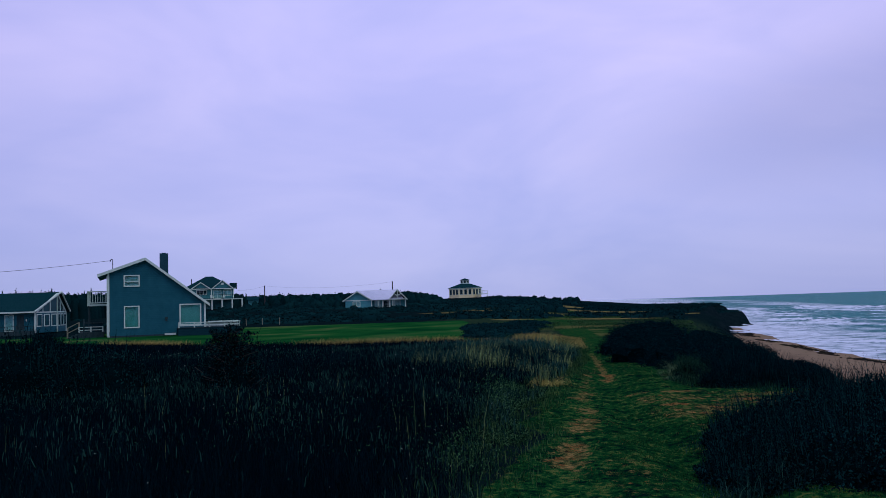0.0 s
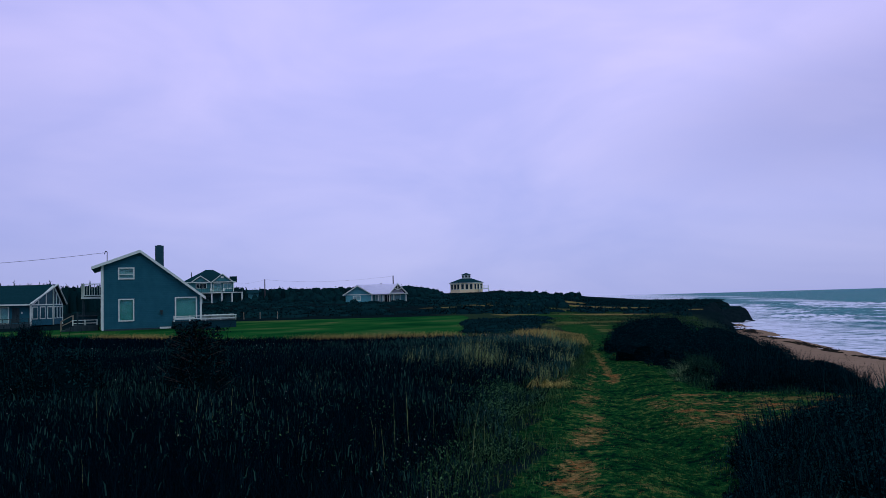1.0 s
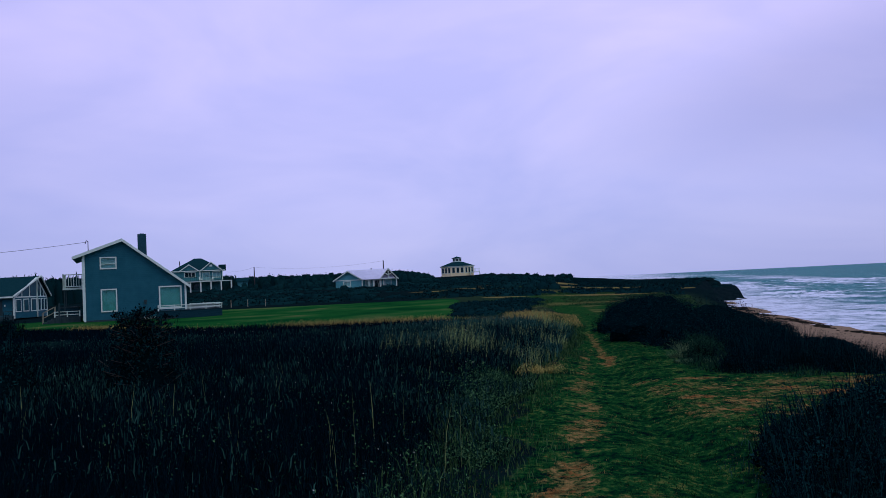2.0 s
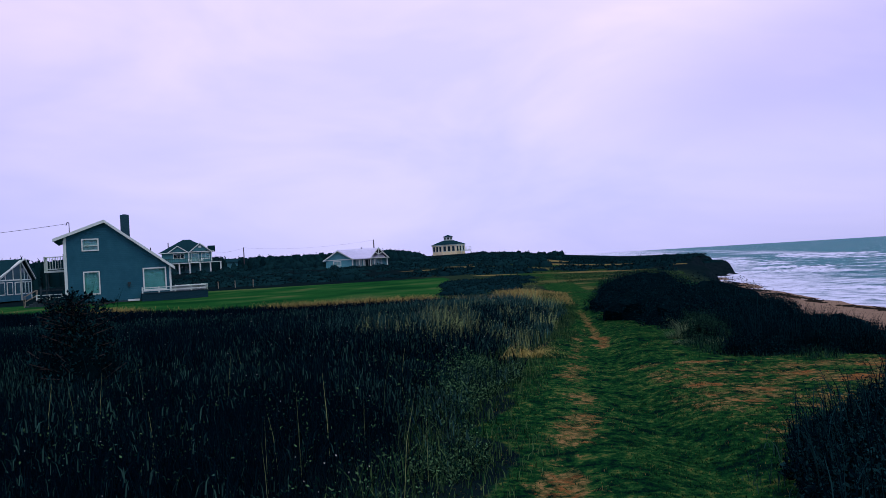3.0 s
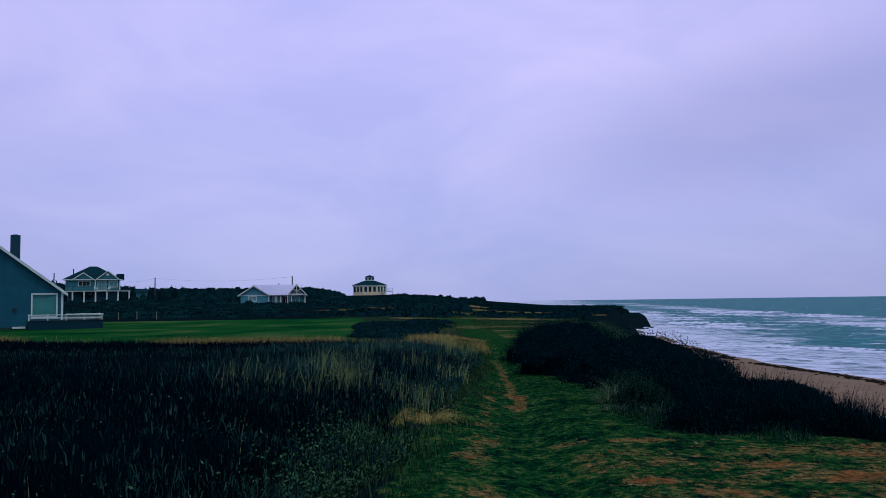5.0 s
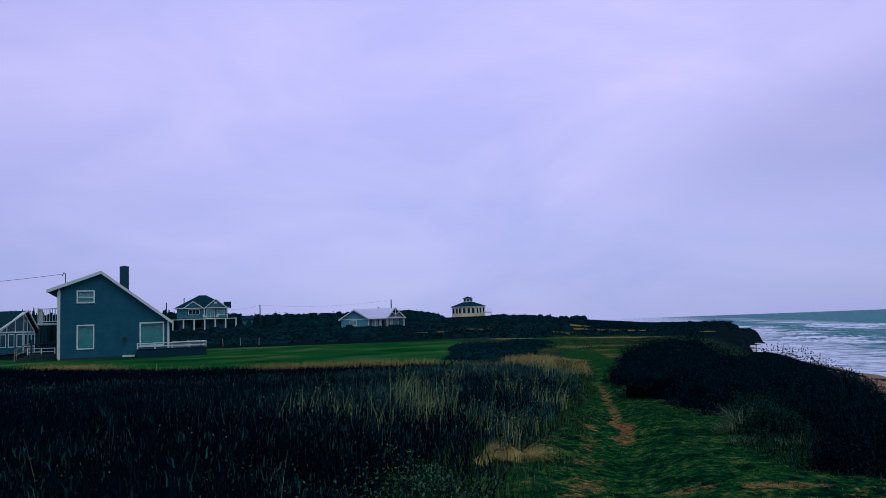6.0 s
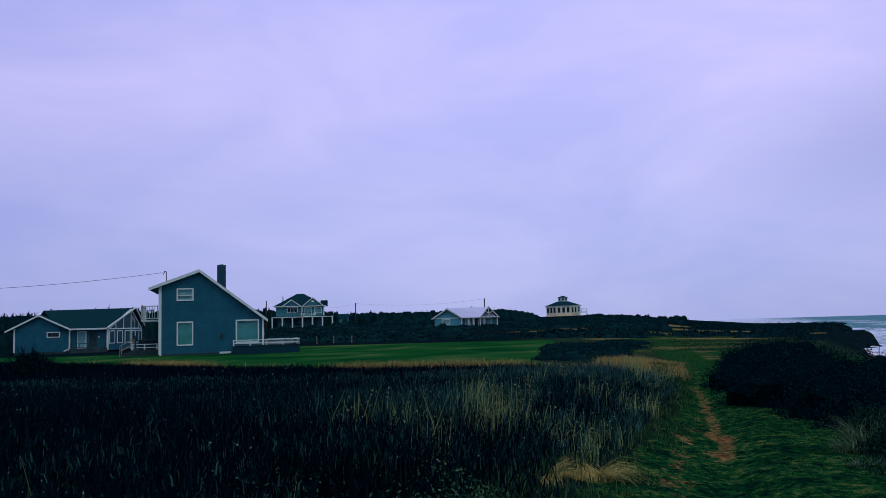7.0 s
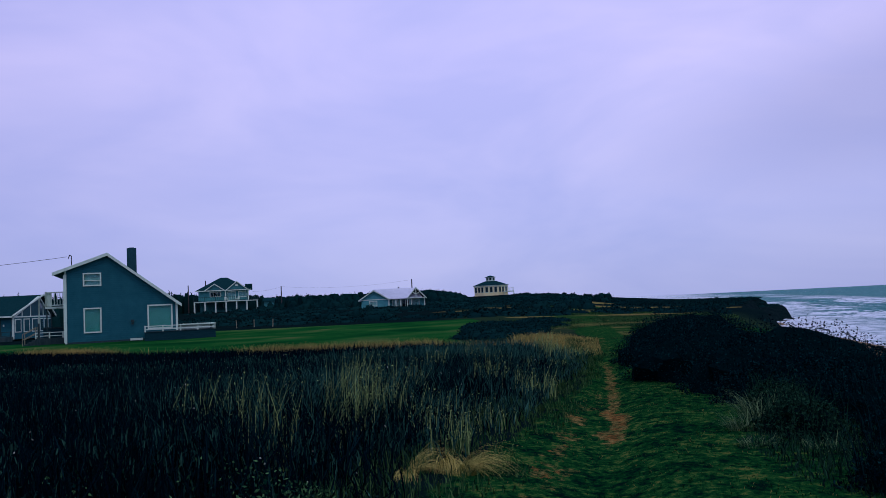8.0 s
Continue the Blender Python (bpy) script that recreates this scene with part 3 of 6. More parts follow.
def build_ground():
    xs = grid_axis((-3000, -600, 300), (-600, -160, 40), (-160, -30, 4), (-30, -3, 0.9), (-3, 0.4, 0.13), (0.4, 7, 0.06), (7, 10, 0.13), (10, 30, 0.6), (30, 130, 1.5), (130, 300, 10), (300, 3001, 300))
    ys = grid_axis((-300, -40, 40), (-40, 2, 2), (2, 5, 0.16), (5, 20, 0.07), (20, 26, 0.16), (26, 60, 0.5), (60, 120, 1.5), (120, 245, 2.5), (245, 310, 1.2), (310, 500, 8), (500, 3001, 250))
    X, Y = np.meshgrid(xs, ys)
    Z, D = land(X, Y)
    Z = Z + rut(X, Y)
    n, m = len(xs), len(ys)
    i = (np.arange(m - 1)[:, None] * n + np.arange(n - 1)[None, :]).ravel()
    me = mesh_of("ground", np.stack([X, Y, Z], -1).reshape(-1, 3), np.stack([i, i + 1, i + 1 + n, i + n], -1))
    inland = D < np.interp(Y, [20, 40], [0.7, 0.0])
    fe = field_edge(Y)
    wiggle = (fbm(X, Y, 1.2, 31) - 0.5) * 0.8
    open_ground = step(X - fe + wiggle, -0.35, 0.25) * inland
    far_open = step(Y, 30, 45)
    cover = {}
    cover["turf"] = open_ground * (1 - step(Y, 150, 200)) * (1 - 0.85 * step(X - track(Y), 7, 14) * step(Y, 60, 85)) * (1 - far_open * (0.10 + 0.75 * step(fbm(X * 0.4, Y, 9, 41), 0.42, 0.60)) * (1 - np.exp(-((X - track(Y)) / 4.5) ** 2) * (1 - step(Y, 70, 95))))
    cover["lawn"] = step(Y - field_end(X), 0.5, 2.5) * (1 - step(Y, 84, 91)) * (1 - step(X + (fbm(X, Y, 4, 42) - 0.5) * 3, 1.0, 4.0)) * step(X, -75, -60)
    patch = step(fbm(X * 0.35, Y, 11, 51, 3), 0.50, 0.62) * step(Y, 36, 60) * step(X + (Y - 60) * 0.06, 3, 9) * inland
    fringe = step(Y - field_end(X), -1.5, 0.2) * (1 - step(Y - field_end(X), 1.0, 2.4)) * (0.1 + 0.7 * np.maximum(step(X, -21.5, -20) * (1 - step(X, -15.5, -13.5)), step(X, -6, -3))) * (X < fe)
    cover["dry"] = np.clip(0.38 * step(Y, 44, 60) * (1 - step(Y, 130, 170)) * step(X + (Y - 60) * 0.06, 3, 9) * (1 - step(X - track(Y), 5, 12)) * inland + patch * 0.16 + fringe, 0, 1)
    bare = np.zeros_like(X)
    for cx, cy, rx, ry, k in HEATH:
        d2 = ((X - cx) / rx) ** 2 + ((Y - cy) / ry) ** 2 + (fbm(X, Y, 5, 57, 3) - 0.5) * 1.4
        bare = np.maximum(bare, k * (1 - step(d2, 0.4, 1.5)))
    cover["dry"] = np.clip(np.maximum(cover["dry"], bare * (0.2 + 0.8 * step(np.abs(X - track(Y)), 0.5, 1.2))), 0, 1)
    ragged = 0.55 + 0.9 * (fbm(X, Y * 0.8, 0.55, 63, 3) - 0.5)
    strip = np.exp(-((X - track(Y)) / np.interp(Y, [9, 18, 34], [0.34, 0.28, 0.5])) ** 2) * (1 - step(Y, 44, 52)) * np.interp(Y, [16, 19, 26, 32], [0.58, 0.42, 0.38, 0.40])
    flat = step(X, 3.0, 3.7) * step(Y, 10.2, 11.4) * (1 - step(Y, 13.4, 14.7)) * 0.43
    bed = np.exp(-((X - trench(Y) - (fbm(X * 0, Y, 1.1, 64, 3) - 0.5) * 0.3) / 0.16) ** 2) * step(Y, 17.3, 18.2) * (1 - step(Y, 30, 33)) * 0.60
    wear = np.maximum(np.maximum(strip, flat) * ragged * 1.25, bed * (0.35 + 0.9 * ragged))
    for cx, cy, rx, ry, k in WORN:
        wear = np.maximum(wear, 0.95 * k * np.exp(-((X - cx) / rx) ** 2 - ((Y - cy) / ry) ** 2))
    trodden = step(X - track(Y), -0.5, -0.1) * (1 - 0.6 * step(Y, 13.5, 15) - 0.4 * step(Y, 17, 20)) * step(Y, 5, 7) * (0.19 + 0.13 * step(X, 2.9, 3.4) * step(Y, 7.5, 9.0) + 0.10 * step(fbm(X, Y, 0.9, 65, 3), 0.48, 0.6))
    wear = np.maximum(wear, trodden)
    smooth = 1 - 0.85 * np.exp(-((X - rut_line(Y)) / 0.28) ** 2) * (1 - step(Y, 16.2, 17.8))
    cover["soil"] = np.clip(wear * smooth * (0.75 + 0.5 * fbm(X, Y, 0.3, 61, 3)), 0, 1) * inland
    cover["heath"] = step(Y, 40, 52) * (1 - step(Y, 100, 150)) * step(X, -2, 3) * (1 - step(X - track(Y), 8, 14)) * inland
    # height-like noise for the painted shade between tufts
    cover["tuft_shade"] = (0.2 * fbm(X, Y, 0.9, 21, 3) + 0.8 * fbm(X, Y, 0.16, 23, 3)) * (1 - far_open) + 0.54 * far_open
    cover["rock"] = step(D, -0.3, 0.6) * step(Y, 60, 90)
    cover["sand"] = step(D, np.interp(Y, [0, 20, 120], [0.4, 0.9, 5.5]), np.interp(Y, [0, 20, 120], [0.9, 1.8, 7.5])) * (1 - step(Y, 264, 275))
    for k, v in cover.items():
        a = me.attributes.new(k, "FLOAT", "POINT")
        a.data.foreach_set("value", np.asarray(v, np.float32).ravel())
    me.polygons.foreach_set("use_smooth", np.ones(len(me.polygons), bool))
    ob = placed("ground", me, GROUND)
    return tagged(ob, "grassy cliff-top ground with a worn red-earth path, lawn, cliff and sandy beach", "ground", kind="structure")


def build_sea():
    xs = grid_axis((20, 60, 8), (60, 130, 1.0), (130, 300, 2.0), (300, 600, 8), (600, 1000, 50), (1000, 4501, 500))
    ys = grid_axis((-600, 40, 40), (40, 300, 1.6), (300, 640, 3.0), (640, 1500, 40), (1500, 4501, 500))
    X, Y = np.meshgrid(xs, ys)
    off = X - waterline(Y) + (fbm(X, Y, 45, 71, 3) - 0.5) * 16
    # distance along the way the swell runs
    run = X * 0.75 + Y * 0.66 + (fbm(X, Y, 120, 72, 3) - 0.5) * 46
    side = X * 0.66 - Y * 0.75
    Z = np.full_like(X, -8.95)
    # broken water in belts along the shore: a wash, an inner bar, and an outer bar where the swell breaks
    out = X - 0.27 * Y - 28 + (fbm(X, Y, 38, 73, 4) - 0.5) * 26
    belt = np.interp(out, [0, 14, 28, 40, 58, 74, 104, 128, 160], [0.44, 0.40, 0.36, 0.20, 0.16, 0.34, 0.34, 0.06, -0.10])
    foam_haze = np.maximum(belt + (fbm(side, run, 20, 74, 4) - 0.5) * 0.5 * step(out, 8, 30), 0.46 * (1 - step(off, 0, 22)))
    # crests: place along the run, thickness, strength
    for k in range(26):
        o = 112 + 17 * k + 6 * math.sin(2.7 * k)
        w = np.interp(o, [110, 300, 560], [0.9, 1.8, 3.0])
        crest = run + (fbm(side, run * 0.3, 42, 120 + k, 4) - 0.5) * 30
        here = step(fbm(side, run * 0.15, 26, 80 + k, 4), 0.47, 0.56) * step(belt, 0.02, 0.30)
        r = np.exp(-((crest - o) / w) ** 2) * here
        Z = Z + np.interp(o, [110, 200, 520], [0.15, 0.45, 0.9]) * r
        foam_haze = np.maximum(foam_haze, 0.72 * r)
    Z = Z + (fbm(X, Y, 5, 90, 4) - 0.5) * 0.5 * step(off, 2, 20) * (1 - step(X, 200, 400))
    # haze beyond the headland, painted as pale broken water on the far sea
    foam_haze = np.maximum(foam_haze, 0.50 * step(Y, 420, 640) * (1 - step(X / np.maximum(Y, 1), 0.20, 0.36)))
    n, m = len(xs), len(ys)
    i = (np.arange(m - 1)[:, None] * n + np.arange(n - 1)[None, :]).ravel()
    me = mesh_of("sea", np.stack([X, Y, Z], -1).reshape(-1, 3), np.stack([i, i + 1, i + 1 + n, i + n], -1))
    a = me.attributes.new("foam_haze", "FLOAT", "POINT")
    a.data.foreach_set("value", np.asarray(foam_haze, np.float32).ravel())
    me.polygons.foreach_set("use_smooth", np.ones(len(me.polygons), bool))
    return tagged(placed("sea", me, SEA), "choppy grey-green sea with white foaming breakers", "sea", kind="structure")


build_ground()
build_sea()

# ---- grass, reeds and shrubs ----


def blade_mesh(name, x, y, z, h, w, lean, bend=0.35, heading=None, flat=False):
    """Bent, tapering blades: five points and three triangles each; flat: bent over on the broad side."""
    n = len(x)
    a = rng.uniform(0, 2 * np.pi, n) if heading is None else heading
    face = a + np.pi / 2 + rng.normal(0, 0.3, n) if flat else rng.uniform(0, 2 * np.pi, n)
    dx, dy = np.cos(a) * lean * h, np.sin(a) * lean * h
    sx, sy = np.cos(face) * w / 2, np.sin(face) * w / 2
    rise = 0.55 * (1 - 0.6 * np.clip(lean - 0.5, 0, 1))
    P = np.zeros((n, 5, 3), np.float32)
    P[:, 0] = np.stack([x - sx, y - sy, z - 0.03], -1)
    P[:, 1] = np.stack([x + sx, y + sy, z - 0.03], -1)
    P[:, 2] = np.stack([x - sx * 0.8 + dx * bend, y - sy * 0.8 + dy * bend, z + h * rise], -1)
    P[:, 3] = np.stack([x + sx * 0.8 + dx * bend, y + sy * 0.8 + dy * bend, z + h * rise], -1)
    P[:, 4] = np.stack([x + dx, y + dy, z + h * np.sqrt(np.clip(1 - 0.6 * lean * lean, 0.1, 1))], -1)
    T = np.array([[0, 1, 3], [0, 3, 2], [2, 3, 4]])
    F = (np.arange(n)[:, None, None] * 5 + T[None]).reshape(-1, 3)
    return mesh_of(name, P.reshape(-1, 3), F)


def arc_mesh(name, x, y, z, length, w, heading, rise, droop):
    """Long blades that spring up and arch over: five points along each, tapering."""
    n, t = len(x), np.linspace(0, 1, 5)[None, :]
    out = length[:, None] * (0.35 * t + 0.55 * t ** 1.6)
    up = length[:, None] * (rise[:, None] * t - droop[:, None] * t ** 2.2)
    px, py = x[:, None] + np.cos(heading)[:, None] * out, y[:, None] + np.sin(heading)[:, None] * out
    half = w[:, None] * 0.5 * (1 - 0.85 * t)
    sx, sy = -np.sin(heading)[:, None] * half, np.cos(heading)[:, None] * half
    pz = z[:, None] - 0.02 + up
    V = np.stack([np.stack([px - sx, py - sy, pz], -1), np.stack([px + sx, py + sy, pz], -1)], 2).reshape(n, 10, 3)
    Q = np.array([[2 * k, 2 * k + 1, 2 * k + 3, 2 * k + 2] for k in range(4)])
    return mesh_of(name, V.reshape(-1, 3), (np.arange(n)[:, None, None] * 10 + Q[None]).reshape(-1, 4))


def leaf_points(P, size, upright=0.4):
    """Corners of small four-sided leaves with free tilt at the points P."""
    n = len(P)
    a = rng.normal(size=(n, 3))
    a[:, 2] = np.abs(a[:, 2]) * (0.5 + upright)
    a /= np.linalg.norm(a, axis=1)[:, None]
    b = np.cross(a, rng.normal(size=(n, 3)))
    b /= np.linalg.norm(b, axis=1)[:, None]
    s = (size * rng.uniform(0.6, 1.4, n))[:, None]
    Q = np.stack([P, P + a * s * 0.55 + b * s * 0.28, P + a * s * 1.15, P + a * s * 0.55 - b * s * 0.28], 1)
    return Q.reshape(-1, 3)


def leaf_mesh(name, P, size, upright=0.4):
    Q = leaf_points(P, size, upright)
    return mesh_of(name, Q, np.arange(len(Q)).reshape(-1, 4))


def scatter(n, x0, x1, y0, y1):
    return rng.uniform(x0, x1, n), rng.uniform(y0, y1, n)


def meadow(name, x, y, h, w, lean, mat, label, category, **more):
    me = blade_mesh(name, x, y, ground_z(x, y), h, w, lean, **more)
    return tagged(placed(name, me, mat), label, category, kind="stuff")


def in_field(x, y, soft=0.5):
    e = field_edge(y) + (fbm(x, y, 1.6, 33) - 0.5) * 0.9
    away = np.hypot((x - 2.3) / 0.55, (y - 16.1) / 0.8) > 1
    return away & (x < e - 0.1) & (y < field_end(x) + rng.uniform(-1.0, 0.4, len(x))) & (rng.random(len(x)) < step(e - x, -0.2, soft))


def taper(x, y):
    """Reeds stand lower towards the path."""
    return 0.35 + 0.65 * step(field_edge(y) - x + (fbm(x, y, 1.3, 34) - 0.5) * 1.2, 0.0, 2.2)


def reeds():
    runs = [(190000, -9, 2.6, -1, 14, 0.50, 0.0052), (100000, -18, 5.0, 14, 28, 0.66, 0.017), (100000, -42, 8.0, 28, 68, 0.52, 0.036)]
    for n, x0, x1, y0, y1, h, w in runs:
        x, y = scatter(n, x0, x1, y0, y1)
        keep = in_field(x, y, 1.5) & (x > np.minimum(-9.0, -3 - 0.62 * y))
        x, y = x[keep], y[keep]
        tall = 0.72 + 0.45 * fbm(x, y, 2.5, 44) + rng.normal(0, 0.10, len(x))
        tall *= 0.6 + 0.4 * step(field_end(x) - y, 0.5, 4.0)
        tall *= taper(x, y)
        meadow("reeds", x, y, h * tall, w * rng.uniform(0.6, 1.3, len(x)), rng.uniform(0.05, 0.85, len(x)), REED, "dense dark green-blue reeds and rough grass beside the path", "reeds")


reeds()


def grasses():
    # green tussocky border between reeds and path
    x, y = scatter(120000, -1.5, 8.0, 2.0, 42)
    d = x - field_edge(y) - (fbm(x, y, 1.6, 33) - 0.5) * 0.9
    k = (d > -0.75) & (d < 0.35) & (rng.random(len(x)) < (0.35 + fbm(x, y, 0.8, 35)) * (0.5 + 0.5 * step(y, 7, 9)))
    x, y, d = x[k], y[k], d[k]
    meadow("border_grass", x, y, (0.06 + 0.13 * step(-d, -0.3, 0.6)) * rng.uniform(0.6, 1.3, len(x)), 0.0055 * rng.uniform(0.7, 1.6, len(x)) * np.interp(y, [5, 40], [1, 3]),
           rng.uniform(0.2, 0.9, len(x)), GREENGRASS, "soft green grass fringing the worn path", "grass", flat=True)
    # pale feathery reeds standing in clumps among the dark ones
    cx, cy = scatter(1500, -4.0, 6.0, 15.5, 40)
    w = np.exp(-((cx - field_edge(cy) + 1.25) / 1.25) ** 2) * step(cy, 16, 17.6) * (1 - 0.85 * step(cy, 19, 25)) * step(fbm(cx, cy, 2.0, 37), 0.34, 0.56)
    k = in_field(cx, cy, 0.6) & (rng.random(len(cx)) < w * 0.85)
    cx, cy = cx[k], cy[k]
    per = 30
    x, y = (cx[:, None] + rng.normal(0, 0.13, (len(cx), per))).ravel(), (cy[:, None] + rng.normal(0, 0.13, (len(cx), per))).ravel()
    n = len(x)
    lean, way = np.abs(rng.normal(0.12, 0.22, n)), rng.normal(0.3, 1.3, n)
    tall = np.repeat(rng.uniform(0.42, 0.95, len(cx)), per) * rng.uniform(0.5, 1.1, n) * (0.35 + 0.65 * taper(x, y))
    wide = np.interp(y, [15, 38], [0.005, 0.013])
    meadow("pale_reeds", x, y, tall, wide * rng.uniform(0.6, 1.5, n), lean, PALEREED, "pale bleached reeds standing in clumps in the rough grass", "reeds", heading=way)
    f = rng.uniform(0.55, 1.0, (n, 3)).ravel()
    i = np.repeat(np.arange(n), 3)
    out = lean[i] * tall[i] * f ** 1.4
    P = np.stack([x[i] + np.cos(way[i]) * out, y[i] + np.sin(way[i]) * out, ground_z(x, y)[i] + tall[i] * f * 0.97], -1) + rng.normal(0, 0.012, (3 * n, 3))
    tagged(placed("reed_plumes", leaf_mesh("reed_plumes", P, wide[i] * 2.8, 1.2), PALEREED), "feathery pale seed plumes on the reeds", "reeds", kind="stuff")
    # bluish reeds beside the far path
    x, y = scatter(90000, -7.0, 7.0, 15, 42)
    w = np.exp(-((x - field_edge(y) + 2.0) / 3.2) ** 2) * step(y, 16, 20) * (1 - step(y, 31, 36)) * (0.35 + 0.65 * step(fbm(x, y, 2.2, 36), 0.35, 0.6))
    k = in_field(x, y, 0.5) & (rng.random(len(x)) < w)
    x, y = x[k], y[k]
    meadow("bluish_reeds", x, y, taper(x, y) * rng.uniform(0.38, 0.74, len(x)), np.interp(y, [15, 42], [0.012, 0.03]) * rng.uniform(0.7, 1.3, len(x)), rng.uniform(0.05, 0.7, len(x)), TEALREED, "blue-green reeds catching the light beside the path", "reeds")
    # lone pale stalks
    x, y = scatter(1500, -14, 4.0, 3.0, 30)
    k = in_field(x, y, 0.6) & (x > -2 - 0.62 * y) & (rng.random(len(x)) < step(fbm(x, y, 3.0, 38), 0.42, 0.68))
    x, y = x[k], y[k]
    meadow("dry_stalks", x, y, rng.uniform(0.38, 0.72, len(x)), 0.0032 * rng.uniform(0.7, 1.4, len(x)) * np.interp(y, [5, 30], [1, 2.4]), rng.uniform(0.02, 0.22, len(x)), PALEREED, "thin dry stalks scattered through dark reeds", "grass")
    # low green forbs near the path edge of the reeds
    x, y = scatter(15000, -8, 2.5, 4.0, 16)
    k = in_field(x, y, 0.6) & (rng.random(len(x)) < (0.03 + np.exp(-((x - field_edge(y)) / 0.9) ** 2)) * 0.5 * step(y, 7, 10) * step(fbm(x, y, 1.7, 39), 0.48, 0.68))
    x, y = x[k], y[k]
    meadow("green_forbs", x, y, rng.uniform(0.10, 0.30, len(x)), 0.0036 * rng.uniform(0.7, 1.5, len(x)), rng.uniform(0.1, 0.8, len(x)), GREENGRASS, "leafy green weeds among the dark reeds", "grass")
    # bleached fringe along the lawn and a dry patch beside the far path
    x, y = scatter(60000, 0.5, 8.6, 33, 47)
    d2 = ((x - 5.6) / 2.3) ** 2 + ((y - 39.5) / 6.0) ** 2
    k = (d2 + (fbm(x, y, 2.0, 49) - 0.5) < 0.9) & (x < track(y) - 0.1) & (rng.random(len(x)) < 0.42)
    px, py = x[k], y[k]
    x = rng.uniform(-48, 4.0, 60000)
    y = field_end(x) + rng.uniform(-0.9, 1.7, 60000)
    along = 0.015 + np.maximum(step(x, -21.5, -20) * (1 - step(x, -15.5, -13.5)), step(x, -8, -4))
    k = (rng.random(len(x)) < along * (0.4 + 0.6 * step(fbm(x, y * 0.3, 2.5, 40), 0.40, 0.6))) & (x < field_edge(y))
    x, y, k = np.concatenate([px, x[k]]), np.concatenate([py, y[k]]), slice(None)
    x, y = x[k], y[k]
    meadow("dry_grass", x, y, np.where(y > field_end(x) - 0.7, 0.46, 0.30) * rng.uniform(0.4, 1.2, len(x)) * np.where(x > 1, 0.25 + 0.6 * step(track(y) - x, 0.2, 2.5), 1.0), 0.015 * rng.uniform(0.7, 1.5, len(x)), rng.uniform(0.3, 1.1, len(x)), DRYGRASS, "bleached straw-coloured grass along the lawn edge", "grass")
    # rough olive grass over the heath
    count = 120000
    y = 42 + 80 * rng.random(count) ** 1.6
    x = track(y) + rng.uniform(-6.5, 11, count)
    k = (rng.random(count) < 0.6 * step(fbm(x * 0.4, y, 4, 151, 3), 0.42, 0.56)) & (np.abs(x - track(y)) > rng.uniform(0.1, 1.1, count)) & (x - shore_edge(y) < -2) & ((x > 3) | (y > 88))
    x, y = x[k], y[k]
    meadow("heath_grass", x, y, rng.uniform(0.04, 0.15, len(x)), np.interp(y, [42, 120], [0.02, 0.06]) * rng.uniform(0.6, 1.4, len(x)), rng.uniform(0.4, 1.2, len(x)), GREENGRASS, "rough olive grass over the cliff-top heath", "grass", flat=True)
    # short turf on and beside the path
    x, y = scatter(430000, 0.3, 8.0, 5.5, 26)
    z, d = land(x, y)
    worn = np.exp(-((x - track(y)) / 0.42) ** 2) * 0.85 + step(x, 3.0, 3.7) * step(y, 10.2, 11.2) * (1 - step(y, 14.3, 15.4)) * 0.72 + np.exp(-((x - trench(y)) / 0.3) ** 2) * step(y, 17.3, 18)
    k = (x > field_edge(y) - 0.5) & (d < -0.1) & (rng.random(len(x)) > worn + 0.5 * step(fbm(x, y * 1.8, 0.45, 62, 3), 0.5, 0.62)) & (rng.random(len(x)) < 7.0 / (y + 2) * (1 - 0.65 * step(y, 11, 16)))
    x, y = x[k], y[k]
    meadow("turf", x, y, rng.uniform(0.010, 0.032, len(x)), np.interp(y, [5, 26], [0.0035, 0.012]) * rng.uniform(0.7, 1.4, len(x)), rng.uniform(0.8, 1.29, len(x)), TURF, "short trodden turf on the cliff-top path", "grass",
           bend=0.5, flat=True)


grasses()


def dead_blades():
    x, y = scatter(90000, 0.5, 8.0, 5.5, 24)
    d = land(x, y)[1]
    k = (x > field_edge(y) - 0.2) & (d < -0.2) & (rng.random(len(x)) < 0.40 * step(fbm(x * 1.2, y, 0.4, 66, 3), 0.48, 0.62) * 9 / (y + 3))
    x, y = x[k], y[k]
    meadow("dead_grass", x, y, rng.uniform(0.020, 0.045, len(x)), np.interp(y, [5, 24], [0.0022, 0.006]), rng.uniform(1.22, 1.29, len(x)), STRAW, "dead straw-coloured blades in the trodden turf", "grass",
           bend=0.5, flat=True)


dead_blades()


def dome_points(n, rx, ry, h, seed, lo=0.72, hi=0.98):
    """Points in the shell of a lumpy dome."""
    d = rng.normal(size=(n, 3))
    d[:, 2] = np.abs(d[:, 2]) * 1.1 - 0.12
    d /= np.linalg.norm(d, axis=1)[:, None]
    ang = np.arctan2(d[:, 1], d[:, 0])
    lump = 0.74 + 0.52 * fbm(ang * 2.2 + seed, d[:, 2] * 3.0 + seed, 1.0, 3, 4)
    r = rng.uniform(lo, hi, n) * lump
    return np.stack([d[:, 0] * r * rx, d[:, 1] * r * ry, np.maximum(d[:, 2] * r * h, 0.01)], -1)


